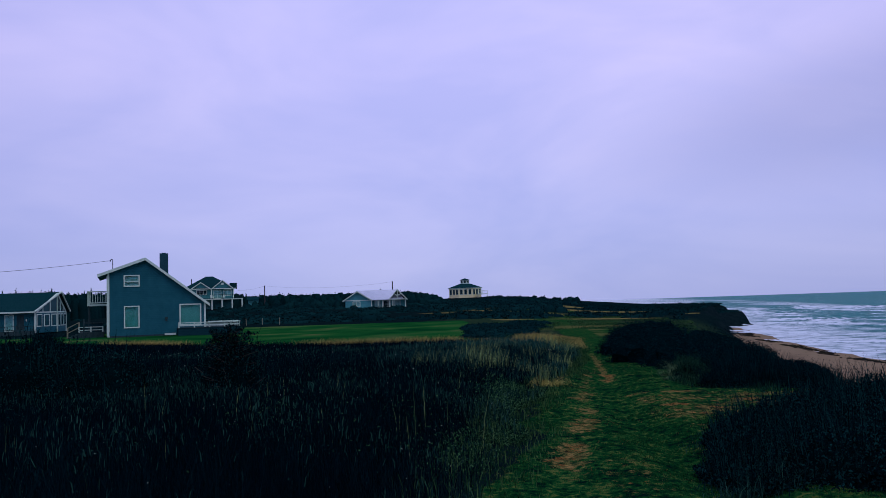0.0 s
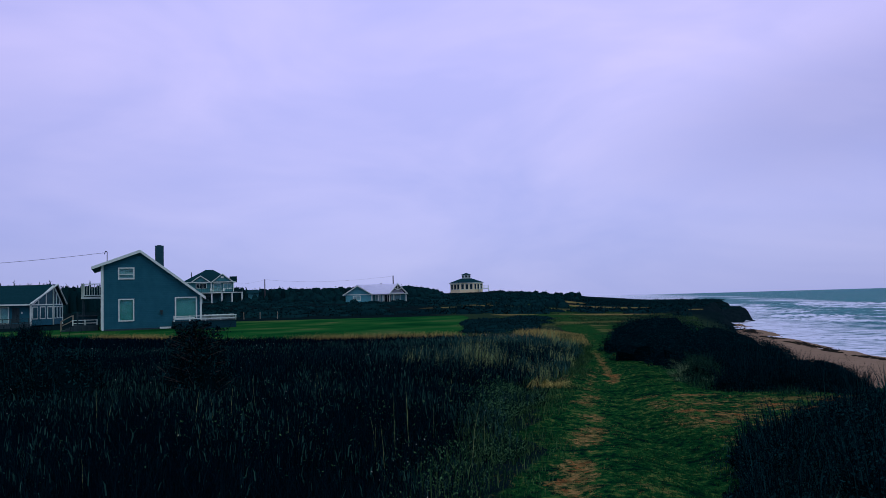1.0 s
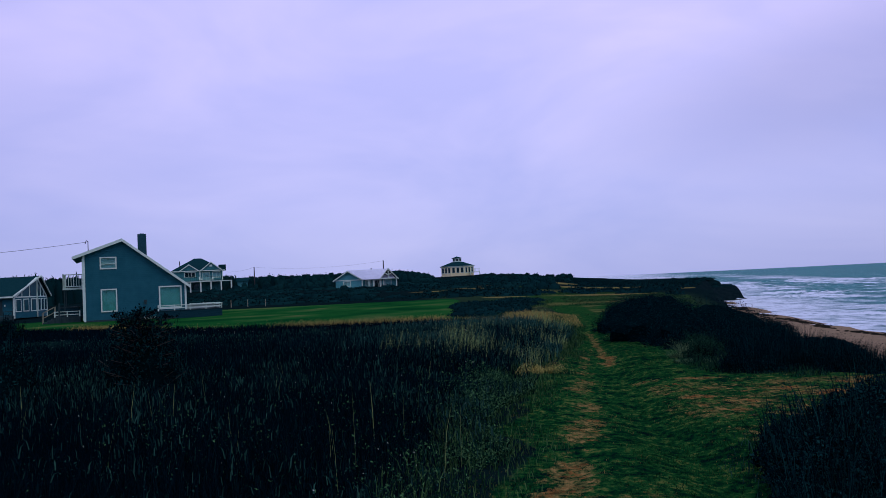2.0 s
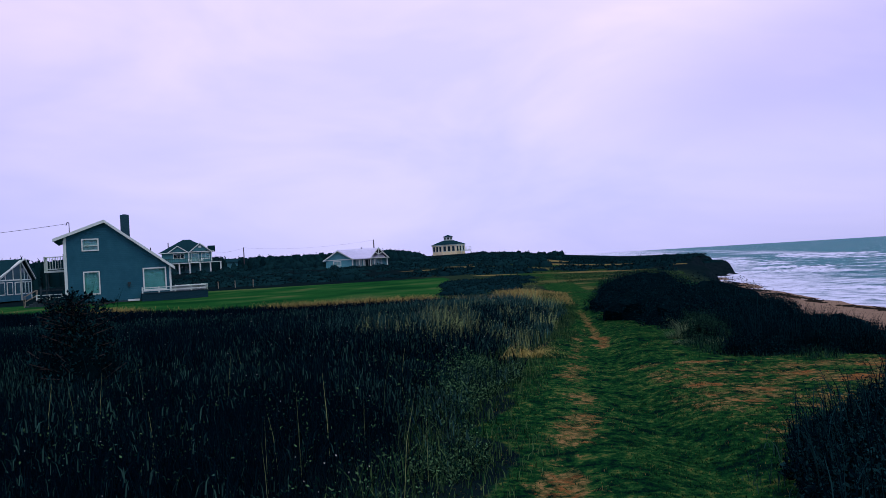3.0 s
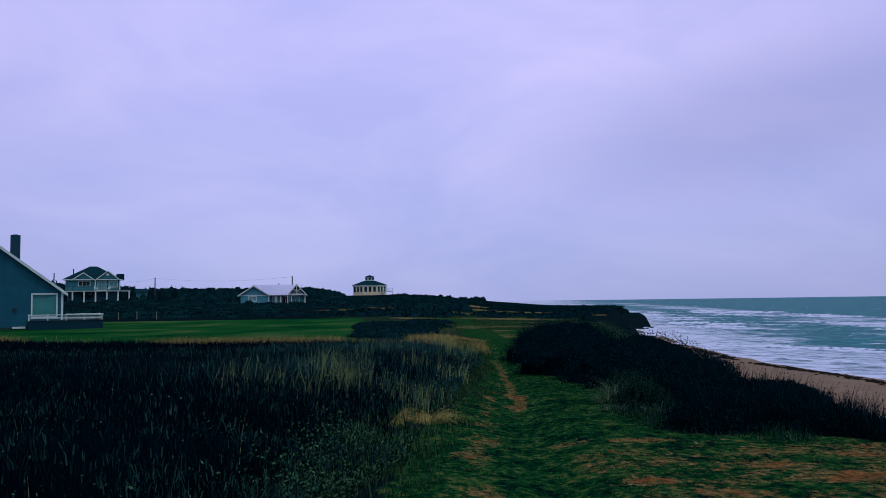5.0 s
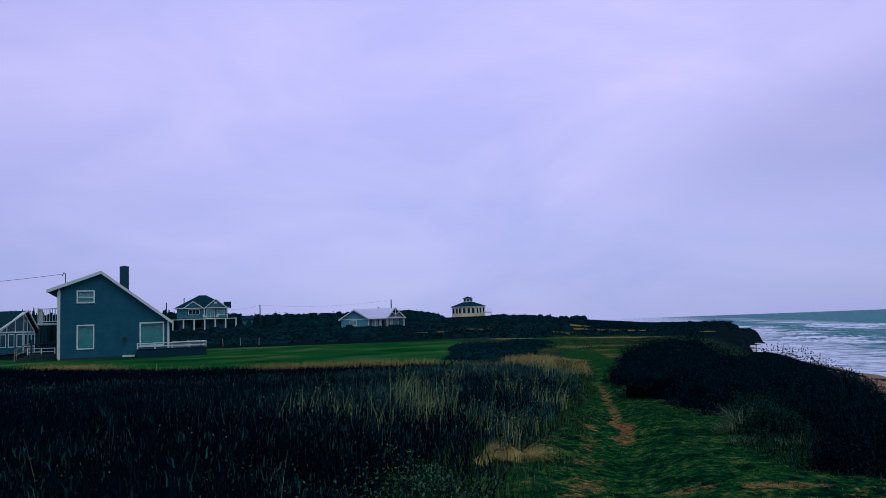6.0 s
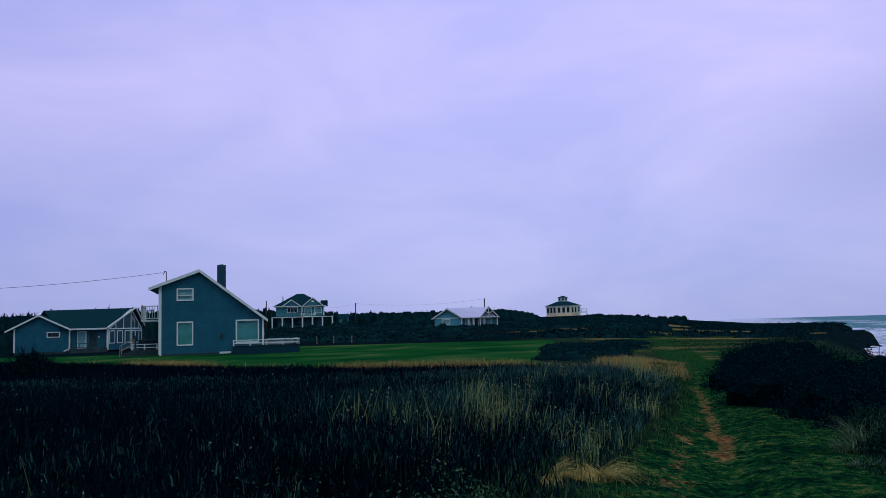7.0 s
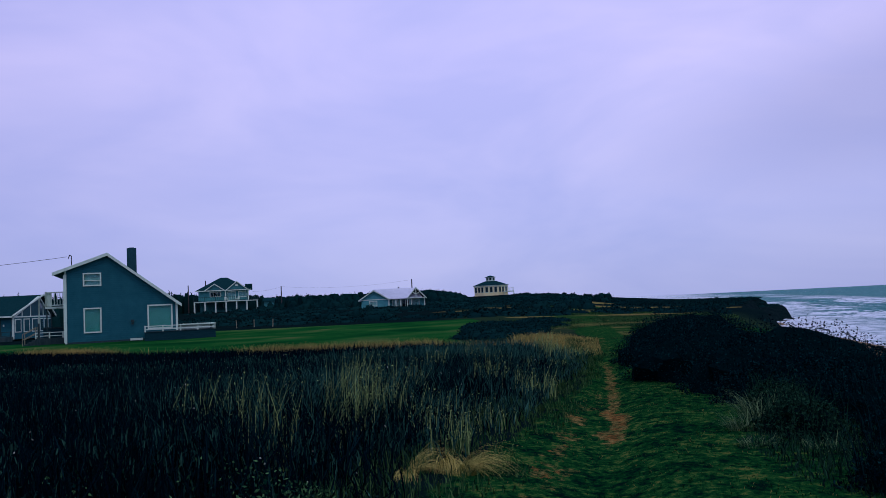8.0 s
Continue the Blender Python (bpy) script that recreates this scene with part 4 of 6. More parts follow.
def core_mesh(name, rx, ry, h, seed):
    """Near-black core added for a shrub's shaded inner twigs; closes it to the eye."""
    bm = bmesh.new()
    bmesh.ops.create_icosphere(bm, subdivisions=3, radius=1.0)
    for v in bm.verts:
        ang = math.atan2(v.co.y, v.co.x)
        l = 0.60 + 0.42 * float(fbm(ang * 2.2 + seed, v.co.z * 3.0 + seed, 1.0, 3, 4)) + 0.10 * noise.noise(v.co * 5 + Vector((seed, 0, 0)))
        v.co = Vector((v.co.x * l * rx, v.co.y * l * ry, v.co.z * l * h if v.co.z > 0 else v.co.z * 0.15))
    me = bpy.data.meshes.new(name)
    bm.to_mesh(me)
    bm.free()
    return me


def shrub(x, y, rx, ry, h, leaves, size, leaf, label, shoots=120, shoot_h=0.3, group="", name="shrub"):
    seed = x * 3.7 + y * 1.3
    ob = thing(name, x, y, float(ground_z(np.array([x]), np.array([y]))[0]) - 0.02, 0, label, "shrub", group)
    P = dome_points(leaves, rx, ry, h, seed)
    placed("shaded_core", core_mesh("shaded_core", rx, ry, h, seed), CORE_DARK, ob)
    L, sizes = P, np.full(len(P), size)
    if shoots:
        P = dome_points(shoots * 3, rx, ry, h, seed, 0.85, 1.0)
        P = P[P[:, 2] > 0.3 * h][:shoots]
        n = len(P)
        tall = shoot_h * (0.35 + 1.25 * rng.random(n) ** 2.2)
        lean, way = rng.uniform(0.08, 0.60, n), np.arctan2(P[:, 1], P[:, 0]) + rng.normal(0, 0.8, n)
        placed("upright_growth", blade_mesh("upright_growth", P[:, 0], P[:, 1], P[:, 2] - 0.05, tall, size * rng.uniform(0.18, 0.34, n), lean, 0.35, way), leaf, ob)["kind"] = "stuff"
        # leaves set along the shoots
        k = rng.integers(0, n, n * 8)
        f = rng.random(n * 8) ** 0.8
        out = lean[k] * tall[k] * f ** 1.5
        Q = P[k] + np.stack([np.cos(way[k]) * out, np.sin(way[k]) * out, tall[k] * f - 0.05], -1) + rng.normal(0, 0.008, (n * 8, 3))
        sizes = np.concatenate([np.full(len(L), size), np.full(len(Q), size * 0.45)])
        L = np.concatenate([L, Q])
    placed("foliage", leaf_mesh("foliage", L, sizes), leaf, ob)["kind"] = "stuff"
    return ob


def leaf_flecks():
    x, y = scatter(330000, -16, 5.0, 2.5, 32)
    k = in_field(x, y, 0.6) & (x > -2 - 0.62 * y) & (rng.random(len(x)) < (0.07 + 0.45 * step(fbm(x, y, 0.9, 46, 3), 0.48, 0.66)) * (0.25 + 0.6 * step(y, 5, 9) + 1.5 * step(y, 10, 12.5) * (1 - 0.5 * step(y, 16, 20))))
    x, y = x[k], y[k]
    n = len(x)
    up = rng.uniform(0.18, 0.52, n) * taper(x, y)
    me = blade_mesh("field_leaves", x, y, ground_z(x, y) + up, rng.uniform(0.02, 0.075, n), np.interp(y, [3, 32], [0.006, 0.017]) * rng.uniform(0.6, 1.4, n), rng.uniform(0.1, 1.2, n))
    tagged(placed("field_leaves", me, FIELDLEAF), "small pale leaves and seed heads among dark reeds", "weeds", kind="stuff")
    # small broad leaves of low plants through the nearer reeds
    x, y = scatter(150000, -8, 2.4, 3.0, 15)
    near = (0.10 + 0.9 * step(fbm(x, y, 1.0, 52, 3), 0.46, 0.62)) * (0.45 + 0.55 * np.exp(-((x - field_edge(y)) / 2.5) ** 2))
    k = in_field(x, y, 0.5) & (x > -2 - 0.62 * y) & (rng.random(len(x)) < 0.36 * near * (0.2 + 0.8 * step(y, 5, 9)))
    x, y = x[k], y[k]
    P = np.stack([x, y, ground_z(x, y) + rng.uniform(0.10, 0.50, len(x)) * taper(x, y)], -1)
    tagged(placed("forb_leaves", leaf_mesh("forb_leaves", P, np.interp(y, [3, 15], [0.009, 0.022]), 0.3), FIELDLEAF), "small green leaves of low plants among the reeds", "weeds", kind="stuff")
    # white specks added in place of falling flakes, set among the reeds
    x, y = scatter(1100, -14, 4.0, 3.0, 34)
    k = in_field(x, y, 0.6) & (x > -2 - 0.62 * y)
    x, y = x[k], y[k]
    P = np.stack([x, y, ground_z(x, y) + rng.uniform(0.40, 0.62, len(x)) * taper(x, y)], -1)
    tagged(placed("white_flecks", leaf_mesh("white_flecks", P, np.interp(y, [3, 34], [0.007, 0.024]), 1.5), FLECK), "tiny white flecks standing in for falling flakes among the reeds", "seed heads", kind="stuff")
    x, y = scatter(440000, -3.2, 2.4, 5.5, 15)
    near = 1.3 * np.exp(-((x - field_edge(y) + 0.15) / 0.42) ** 2) * (0.15 * step(y, 6, 7.5) + 0.85 * step(y, 8.0, 10.0)) + 0.04 * step(y, 6.5, 9.5)
    k = in_field(x, y, 0.4) & (rng.random(len(x)) < near * (0.08 + 0.92 * step(fbm(x, y, 0.55, 47), 0.47, 0.57)))
    x, y = x[k], y[k]
    up = rng.uniform(0.0, 0.36, len(x)) * (0.25 + 0.75 * step(field_edge(y) - x, 0.1, 0.9)) * (0.5 + fbm(x, y, 0.5, 50, 3))
    P = np.stack([x, y, ground_z(x, y) + up], -1)
    tagged(placed("weed_leaves", leaf_mesh("weed_leaves", P, np.interp(y, [5, 15], [0.016, 0.026]), 0.5), GREENLEAF), "small green leaves of weeds at the edge of the reeds", "weeds", kind="stuff")


leaf_flecks()


def verge_weeds():
    x, y = scatter(60000, 2.0, 6.6, 6.5, 13.2)
    d = x - np.interp(y, [6.5, 7.5, 8.8, 9.8, 10.4, 11.4, 12.4], [2.2, 2.42, 2.8, 3.2, 4.0, 5.2, 6.4])
    k = (d > -0.3) & (d < 0.8) & (rng.random(len(x)) < step(d, -0.3, 0.15) * (0.15 + 0.85 * step(fbm(x, y, 0.6, 48, 3), 0.4, 0.6)))
    x, y, d = x[k], y[k], d[k]
    n = len(x)
    meadow("verge_weeds", x, y, rng.uniform(0.05, 0.26, n) * (0.35 + 0.65 * step(d, -0.2, 0.4)), 0.0055 * rng.uniform(0.6, 1.5, n), rng.uniform(0.2, 1.1, n), FIELDLEAF, "dark leafy weeds spilling from the shrubs onto the turf", "weeds")


verge_weeds()


def thicket_weeds():
    """Rough teal growth round the foot of the thicket."""
    x, y = scatter(60000, 4.2, 7.0, 14.0, 20.0)
    inside = np.hypot((x - 5.6) / 0.9, (y - 16.0) / 2.0) + (fbm(x, y, 0.9, 58, 3) - 0.5) * 0.7
    k = (inside < 0.95) & (rng.random(len(x)) < 0.22)
    x, y, inside = x[k], y[k], inside[k]
    n = len(x)
    meadow("thicket_weeds", x, y, rng.uniform(0.03, 0.15, n) * (0.4 + 0.6 * step(1 - inside, 0, 0.4)), 0.009 * rng.uniform(0.6, 1.5, n), rng.uniform(0.1, 1.1, n), PALELEAF, "teal rough weeds round the foot of the thicket", "weeds")


thicket_weeds()
NEAR = "dark leafy coastal shrub on the cliff edge beside the path"
for x, y, rx, ry, h in [(2.75, 7.3, 0.4, 0.7, 0.18), (3.2, 8.3, 0.5, 0.8, 0.26), (3.5, 9.2, 0.45, 0.6, 0.24), (4.1, 9.2, 0.8, 0.9, 0.44), (4.9, 9.9, 0.9, 0.9, 0.48), (5.8, 10.5, 0.9, 0.8, 0.50),
                        (4.4, 7.9, 1.1, 1.1, 0.52), (5.6, 8.8, 1.2, 1.2, 0.60), (3.6, 7.1, 0.8, 0.9, 0.38), (4.4, 6.1, 1.0, 1.1, 0.46)]:
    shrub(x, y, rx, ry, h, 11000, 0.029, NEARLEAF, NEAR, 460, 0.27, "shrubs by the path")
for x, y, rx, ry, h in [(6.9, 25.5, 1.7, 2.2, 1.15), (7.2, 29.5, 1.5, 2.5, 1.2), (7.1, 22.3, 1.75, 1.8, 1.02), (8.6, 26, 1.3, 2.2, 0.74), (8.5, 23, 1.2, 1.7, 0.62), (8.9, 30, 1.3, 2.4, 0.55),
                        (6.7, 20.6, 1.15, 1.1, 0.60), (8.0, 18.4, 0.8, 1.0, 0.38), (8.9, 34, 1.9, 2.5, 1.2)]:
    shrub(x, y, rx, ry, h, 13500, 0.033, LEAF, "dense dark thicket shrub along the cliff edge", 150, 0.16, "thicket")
for x, y, rx, ry, h in [(5.5, 17.6, 0.40, 0.7, 0.34), (5.9, 19.3, 0.36, 0.6, 0.36)]:
    shrub(x, y, rx, ry, h, 5000, 0.030, PALELEAF, "grey-green low shrub in front of the dark thicket", 260, 0.20, "thicket")
for x, y, rx, ry, h in [(6.7, 18.3, 0.9, 0.8, 0.44), (6.4, 16.6, 0.85, 0.7, 0.46), (5.4, 15.1, 0.6, 0.55, 0.32), (6.15, 15.35, 0.75, 0.6, 0.38), (6.55, 14.6, 0.5, 0.5, 0.26), (6.7, 14.1, 0.3, 0.36, 0.18)]:
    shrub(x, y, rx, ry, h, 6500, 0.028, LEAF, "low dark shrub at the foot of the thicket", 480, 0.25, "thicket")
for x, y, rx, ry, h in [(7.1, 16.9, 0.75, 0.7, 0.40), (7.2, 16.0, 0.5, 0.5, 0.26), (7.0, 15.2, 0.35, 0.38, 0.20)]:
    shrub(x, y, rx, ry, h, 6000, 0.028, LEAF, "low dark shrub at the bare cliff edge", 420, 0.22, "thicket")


def spruce_sapling(x, y, h, label):
    """A young wind-worn spruce: a stem, rising branches in loose whorls, and needles along them."""
    ob = thing("spruce_sapling", x, y, float(ground_z(np.array([x]), np.array([y]))[0]) - 0.03, 0, label, "young tree")
    bm = bmesh.new()
    bmesh.ops.create_cone(bm, cap_ends=True, segments=8, radius1=0.035, radius2=0.006, depth=h, matrix=Matrix.Translation((0, 0, h / 2)))
    part("trunk", bm, STEM, ob)
    n = 84
    z0 = h * (0.06 + 0.88 * rng.random(n) ** 0.9)
    way = rng.uniform(0, 2 * np.pi, n)
    long = 0.56 * (1.10 - 0.45 * z0 / h) * rng.uniform(0.55, 1.15, n)
    tilt = rng.uniform(0.15, 0.75, n) * (1.1 - 0.7 * z0 / h)
    wood = bmesh.new()
    for a, l, b, t in zip(way, long, z0, tilt):
        beam(wood, (0, 0, b), (math.cos(a) * l, math.sin(a) * l, b + l * t), 0.008)
    part("branchwork", wood, STEM, ob)["kind"] = "stuff"
    k = np.repeat(np.arange(n), 64)
    f = rng.uniform(0.12, 1.05, len(k))
    side = rng.normal(0, 0.045, (len(k), 3)) * (1.15 - f)[:, None]
    P = np.stack([np.cos(way[k]) * long[k] * f, np.sin(way[k]) * long[k] * f, z0[k] + long[k] * f * tilt[k]], -1) + side
    m = 160
    top = np.stack([rng.normal(0, 0.02, m), rng.normal(0, 0.02, m), h * rng.uniform(0.55, 1.04, m)], -1)
    placed("needles", leaf_mesh("needles", np.concatenate([P, top]), 0.036, 0.8), NEARLEAF, ob)["kind"] = "stuff"


spruce_sapling(-3.12, 12.8, 1.42, "young dark spruce rising above the reeds")
for x, y, rx, h in [(-4.9, 12.7, 0.7, 1.14), (-5.7, 13.0, 0.8, 1.24), (-6.5, 13.2, 0.85, 1.34), (-7.5, 13.6, 0.9, 1.26)]:
    shrub(x, y, rx, 0.6, h, 4200, 0.040, NEARLEAF, "leafy dark shrub standing in the reeds", 260, 0.34, "shrubs in the reeds")
shrub(-3.15, 12.95, 0.62, 0.45, 1.28, 4600, 0.034, NEARLEAF, "dark bush crowding round the young spruce", 240, 0.30, "shrubs in the reeds")
shrub(-19.3, 40.0, 1.0, 0.8, 1.15, 3500, 0.09, LEAF, "small dark bush standing in the far reeds", 220, 0.5)


def straw_tussock(x, y):
    """Sheaves of long dry blades that have fallen over towards the path."""
    ob = thing("straw_tussock", x, y, float(ground_z(np.array([x]), np.array([y]))[0]), 0, "fallen tussock of golden dry grass arching over the path edge", "grass tuft")
    n = 680
    sheaf = rng.integers(0, 9, n)
    cx, cy = rng.uniform(-0.36, 0.20, 9), rng.uniform(-0.20, 0.25, 9)
    way = rng.uniform(-1.9, 0.7, 9)[sheaf] + rng.normal(0, 0.24, n)
    px, py = cx[sheaf] + rng.normal(0, 0.03, n), cy[sheaf] + rng.normal(0, 0.03, n)
    placed("dry_growth", arc_mesh("dry_growth", px, py, np.full(n, 0.02), rng.uniform(0.18, 0.30, 9)[sheaf] * rng.uniform(0.9, 2.1, n), rng.uniform(0.003, 0.0065, n), way, rng.uniform(0.55, 1.0, 9)[sheaf] + rng.normal(0, 0.12, n), rng.uniform(0.65, 1.05, n)), TUSSOCK, ob)["kind"] = "stuff"


straw_tussock(2.22, 16.35)


def pale_tuft(x, y, r, h, n):
    """A tuft of upright grey-green blades with leaning tips."""
    ob = thing("grass_tuft", x, y, float(ground_z(np.array([x]), np.array([y]))[0]), 0, "tuft of pale grey-green grass in front of the thicket", "grass tuft", "pale tufts")
    a, q = rng.uniform(0, 2 * np.pi, n), r * np.sqrt(rng.random(n))
    way = a + rng.normal(0, 0.7, n)
    placed("growth", arc_mesh("growth", np.cos(a) * q, np.sin(a) * q, np.zeros(n), h * rng.uniform(0.5, 1.15, n), rng.uniform(0.003, 0.007, n), way, rng.uniform(0.8, 1.2, n), rng.uniform(0.25, 0.75, n)), PALETUFT, ob)["kind"] = "stuff"


for x, y, r, h, n in [(5.1, 18.0, 0.20, 0.26, 300), (5.45, 18.6, 0.20, 0.46, 340), (5.7, 19.3, 0.18, 0.40, 220), (4.85, 17.0, 0.16, 0.15, 180), (5.3, 16.6, 0.2, 0.17, 160)]:
    pale_tuft(x, y, r, h, n)


def clump_cloud(name, cx, cy, cz, r, h, per, size, mat, label, category, spire=None):
    """Many far shrubs as one mass: a lumpy body and a coat of leaves for each; spires taper to a point."""
    n = len(cx)
    spire = np.zeros(n, bool) if spire is None else spire
    d = rng.normal(size=(n, per, 3))
    d[..., 2] = np.abs(d[..., 2])
    d /= np.linalg.norm(d, axis=-1)[..., None]
    rad = rng.uniform(0.55, 0.92, (n, per))
    zz = rng.random((n, per)) ** 1.3
    out = np.where(spire[:, None], (1 - zz) * rng.uniform(0.4, 0.8, (n, per)) / np.maximum(np.hypot(d[..., 0], d[..., 1]), 0.05), rad * (1 - 0.45 * d[..., 2] ** 2))
    up = np.where(spire[:, None], zz, d[..., 2] * rad)
    P = np.stack([cx[:, None] + d[..., 0] * out * r[:, None], cy[:, None] + d[..., 1] * out * r[:, None], cz[:, None] + up * h[:, None]], -1)
    a = np.arange(6) * np.pi / 3
    mid, tip, high = np.where(spire, 0.42, 0.52), np.where(spire, 0.07, 0.26), np.where(spire, 0.97, 0.80)

    def ring(f, g):
        return np.stack([cx[:, None] + np.cos(a) * (r * f)[:, None], cy[:, None] + np.sin(a) * (r * f)[:, None], np.repeat((cz + h * g)[:, None], 6, 1)], -1)

    V = np.concatenate([ring(0.62, 0.0), ring(mid, 0.5), ring(tip, high)], 1)
    T = np.array([[i + 6 * k, (i + 1) % 6 + 6 * k, (i + 1) % 6 + 6 + 6 * k, i + 6 + 6 * k] for k in (0, 1) for i in range(6)])
    F = (np.arange(n)[:, None, None] * 18 + T[None]).reshape(-1, 4)
    Q = leaf_points(P.reshape(-1, 3), size, 0.2)
    F2 = np.arange(len(Q)).reshape(-1, 4) + 18 * n
    me = mesh_of(name, np.concatenate([V.reshape(-1, 3), Q]), np.concatenate([F, F2]))
    return tagged(placed(name, me, mat), label, category, kind="stuff")


def bush_bank(x, y, rx, ry, h, n):
    """A flat-topped wind-clipped bank of scrub."""
    a, q = rng.uniform(0, 2 * np.pi, n), np.sqrt(rng.random(n))
    px, py = x + np.cos(a) * q * rx, y + np.sin(a) * q * ry
    clump_cloud("scrub_bank", px, py, land(px, py)[0] - 0.08, rng.uniform(0.45, 0.9, n), h * (1 - 0.45 * q ** 3) * rng.uniform(0.8, 1.08, n), 110, 0.11, FARLEAF, "low flat-topped dark scrub beside the lawn", "scrub")["kind"] = "thing"


for bank in [(2.9, 51, 1.3, 4.0, 0.60, 60), (4.6, 53, 1.6, 4.5, 0.55, 60), (3.6, 60, 1.9, 5.0, 0.62, 70), (6.2, 60, 1.8, 4.0, 0.45, 50), (7.6, 70, 2.0, 4.0, 0.5, 50)]:
    bush_bank(*bank)


def wood_top(x):
    return np.interp(x, [-200, -70, -27, -8, -1, 2, 15, 17, 30, 45, 80], [6.0, 6.2, 6.2, 6.0, 4.4, 2.6, 2.5, 2.8, 1.5, 0.4, 0.0])


HOUSE_SPOTS = [(-58, 208, 11, 9), (-13.5, 180, 9.5, 7), (8.5, 262, 8, 8), (-47, 101, 12, 9), (-22, 75, 10, 8)]


def woods():
    n = 5600
    y = rng.uniform(93.5, 275, n)
    x = rng.uniform(-0.80, 0.16, n) * y + rng.uniform(-4, 4, n)
    top = np.interp(y, [94, 102, 150, 180], [0.2, 0.6, 1.0, 1.7]) * (y < 180) + (y >= 180) * (1.7 + (wood_top(x) - 1.7) * step(y, 180, 225))
    top = np.where(x < -66, np.maximum(top, np.interp(y, [102, 120, 160, 225], [2.8, 4.7, 6.9, 8.2])), top)
    top = np.where((x < -48) & (x > -72) & (y < 200), top - 0.5, top)
    top = np.minimum(top, np.where((x > 1) & (x < 16) & (y < 258), 2.9, 99))
    g = land(x, y)[0]
    h = top - g + rng.normal(0, 0.22, n) + 0.8 * (fbm(x, y, 14, 93, 3) - 0.5)
    keep = h > 0.35
    for hx, hy, hw, hd in HOUSE_SPOTS:
        keep &= ~((np.abs(x - hx) < hw) & (np.abs(y - hy) < hd))
    keep &= (x - shore_edge(y) < -6)
    keep &= ~((x > -8) & (y > 100) & (y < 124)) & ~((x > -8) & (y < 101) & (h > 0.55))
    for cx, cy, rx, ry, strength in HEATH:
        keep &= ((x - cx) / (rx + 1)) ** 2 + ((y - cy) / np.where(y < cy, ry * 3.2, ry * 1.1)) ** 2 > 1.0
    x, y, g, h = x[keep], y[keep], g[keep], h[keep]
    spiky = rng.random(len(x)) < np.where(x < -64, 0.10, 0.015)
    r = np.where(spiky, rng.uniform(0.8, 1.4, len(x)), rng.uniform(1.0, 2.2, len(x)))
    clump_cloud("wooded_slope", x, y, g - 0.1, r, np.clip(h, 0.3, 7), 42, 0.28, FARLEAF,
                "dark wind-clipped scrub and low spruce covering the slope", "scrub", spiky)
    # scrub bands on the heath towards the headland
    n = 4200
    y = rng.uniform(74, 330, n)
    x = rng.uniform(-3, 1, n) + rng.uniform(0.02, 0.36, n) * y
    k = (fbm(x * 0.28, y, 12, 97, 3) > np.interp(y, [76, 130], [0.46, 0.50])) & (x - shore_edge(y) < -3) & (np.abs(x - track(y)) > 1.6)
    for cx, cy, rx, ry, strength in HEATH:
        k &= ((x - cx) / rx) ** 2 + ((y - cy) / np.where(y < cy, ry * 2.5, ry)) ** 2 > 1.0
    x, y = x[k], y[k]
    clump_cloud("heath_scrub", x, y, land(x, y)[0] - 0.1, rng.uniform(0.7, 1.7, len(x)), rng.uniform(0.25, 0.7, len(x)), 26, 0.34, FARLEAF, "bands of low dark scrub across the cliff-top heath", "scrub")
    # a close mat of scrub over the headland
    n = 4200
    y = rng.uniform(125, 300, n)
    x = rng.uniform(0.17, 0.40, n) * y
    k = (x - shore_edge(y) < -1.2) & (fbm(x * 0.5, y, 16, 98, 3) > 0.24)
    for cx, cy, rx, ry, strength in HEATH:
        k &= ((x - cx) / rx) ** 2 + ((y - cy) / np.where(y < cy, ry * 2.5, ry)) ** 2 > 1.0
    x, y = x[k], y[k]
    clump_cloud("headland_scrub", x, y, land(x, y)[0] - 0.1, rng.uniform(1.0, 2.2, len(x)), rng.uniform(0.25, 0.55, len(x)), 24, 0.36, FARLEAF, "close dark scrub matted over the flat headland", "scrub")
    # a few wind-bent bushes against the sky
    for bx, by, r, h in [(58, 350, 4.5, 2.2), (52, 352, 2.5, 1.2), (45, 352, 2.0, 1.3), (42, 354, 1.2, 1.5)]:
        px, py = bx + rng.normal(0, r * 0.35, 9), by + rng.normal(0, r * 0.2, 9)
        clump_cloud("windswept_bush", px, py, land(px, py)[0] - 0.1, np.full(9, r * 0.5), np.full(9, h) * rng.uniform(0.7, 1.1, 9), 60, 0.45, FARLEAF, "lone windswept bush on the far skyline", "bush")["kind"] = "thing"


woods()

# ---- houses ----


def gable_top(peak_u, peak_z, ls, rs):
    return lambda u: peak_z - (ls * (peak_u - u) if u < peak_u else rs * (u - peak_u))


def roof_slab(bm, a, b, v0, v1, thick=0.16):
    """One slope from eave point a to ridge point b (u, z), running from v0 to v1."""
    prism(bm, [(a[0], v0, a[1]), (b[0], v0, b[1]), (b[0], v0, b[1] - thick), (a[0], v0, a[1] - thick)], (0, v1 - v0, 0))


def railing(parent, p, q, height, every=0.16, mat=None, post=1.6, name="railing"):
    """Posts, top and bottom rail and balusters between two floor points."""
    mat = mat or WHITE
    p, q = Vector(p), Vector(q)
    up = Vector((0, 0, 1))
    bm = bmesh.new()
    beam(bm, p + up * height, q + up * height, 0.10, 0.07)
    beam(bm, p + up * 0.12, q + up * 0.12, 0.06, 0.08)
    n = max(2, int((q - p).length / every))
    for i in range(1, n):
        c = p.lerp(q, i / n)
        beam(bm, c + up * 0.12, c + up * height, 0.05)
    r = part(name, bm, mat, parent)
    n = max(1, round((q - p).length / post))
    for i in range(n + 1):
        c = p.lerp(q, i / n)
        part("post", bars(0.11, (c, c + up * (height + 0.06))), mat, r)
    return r


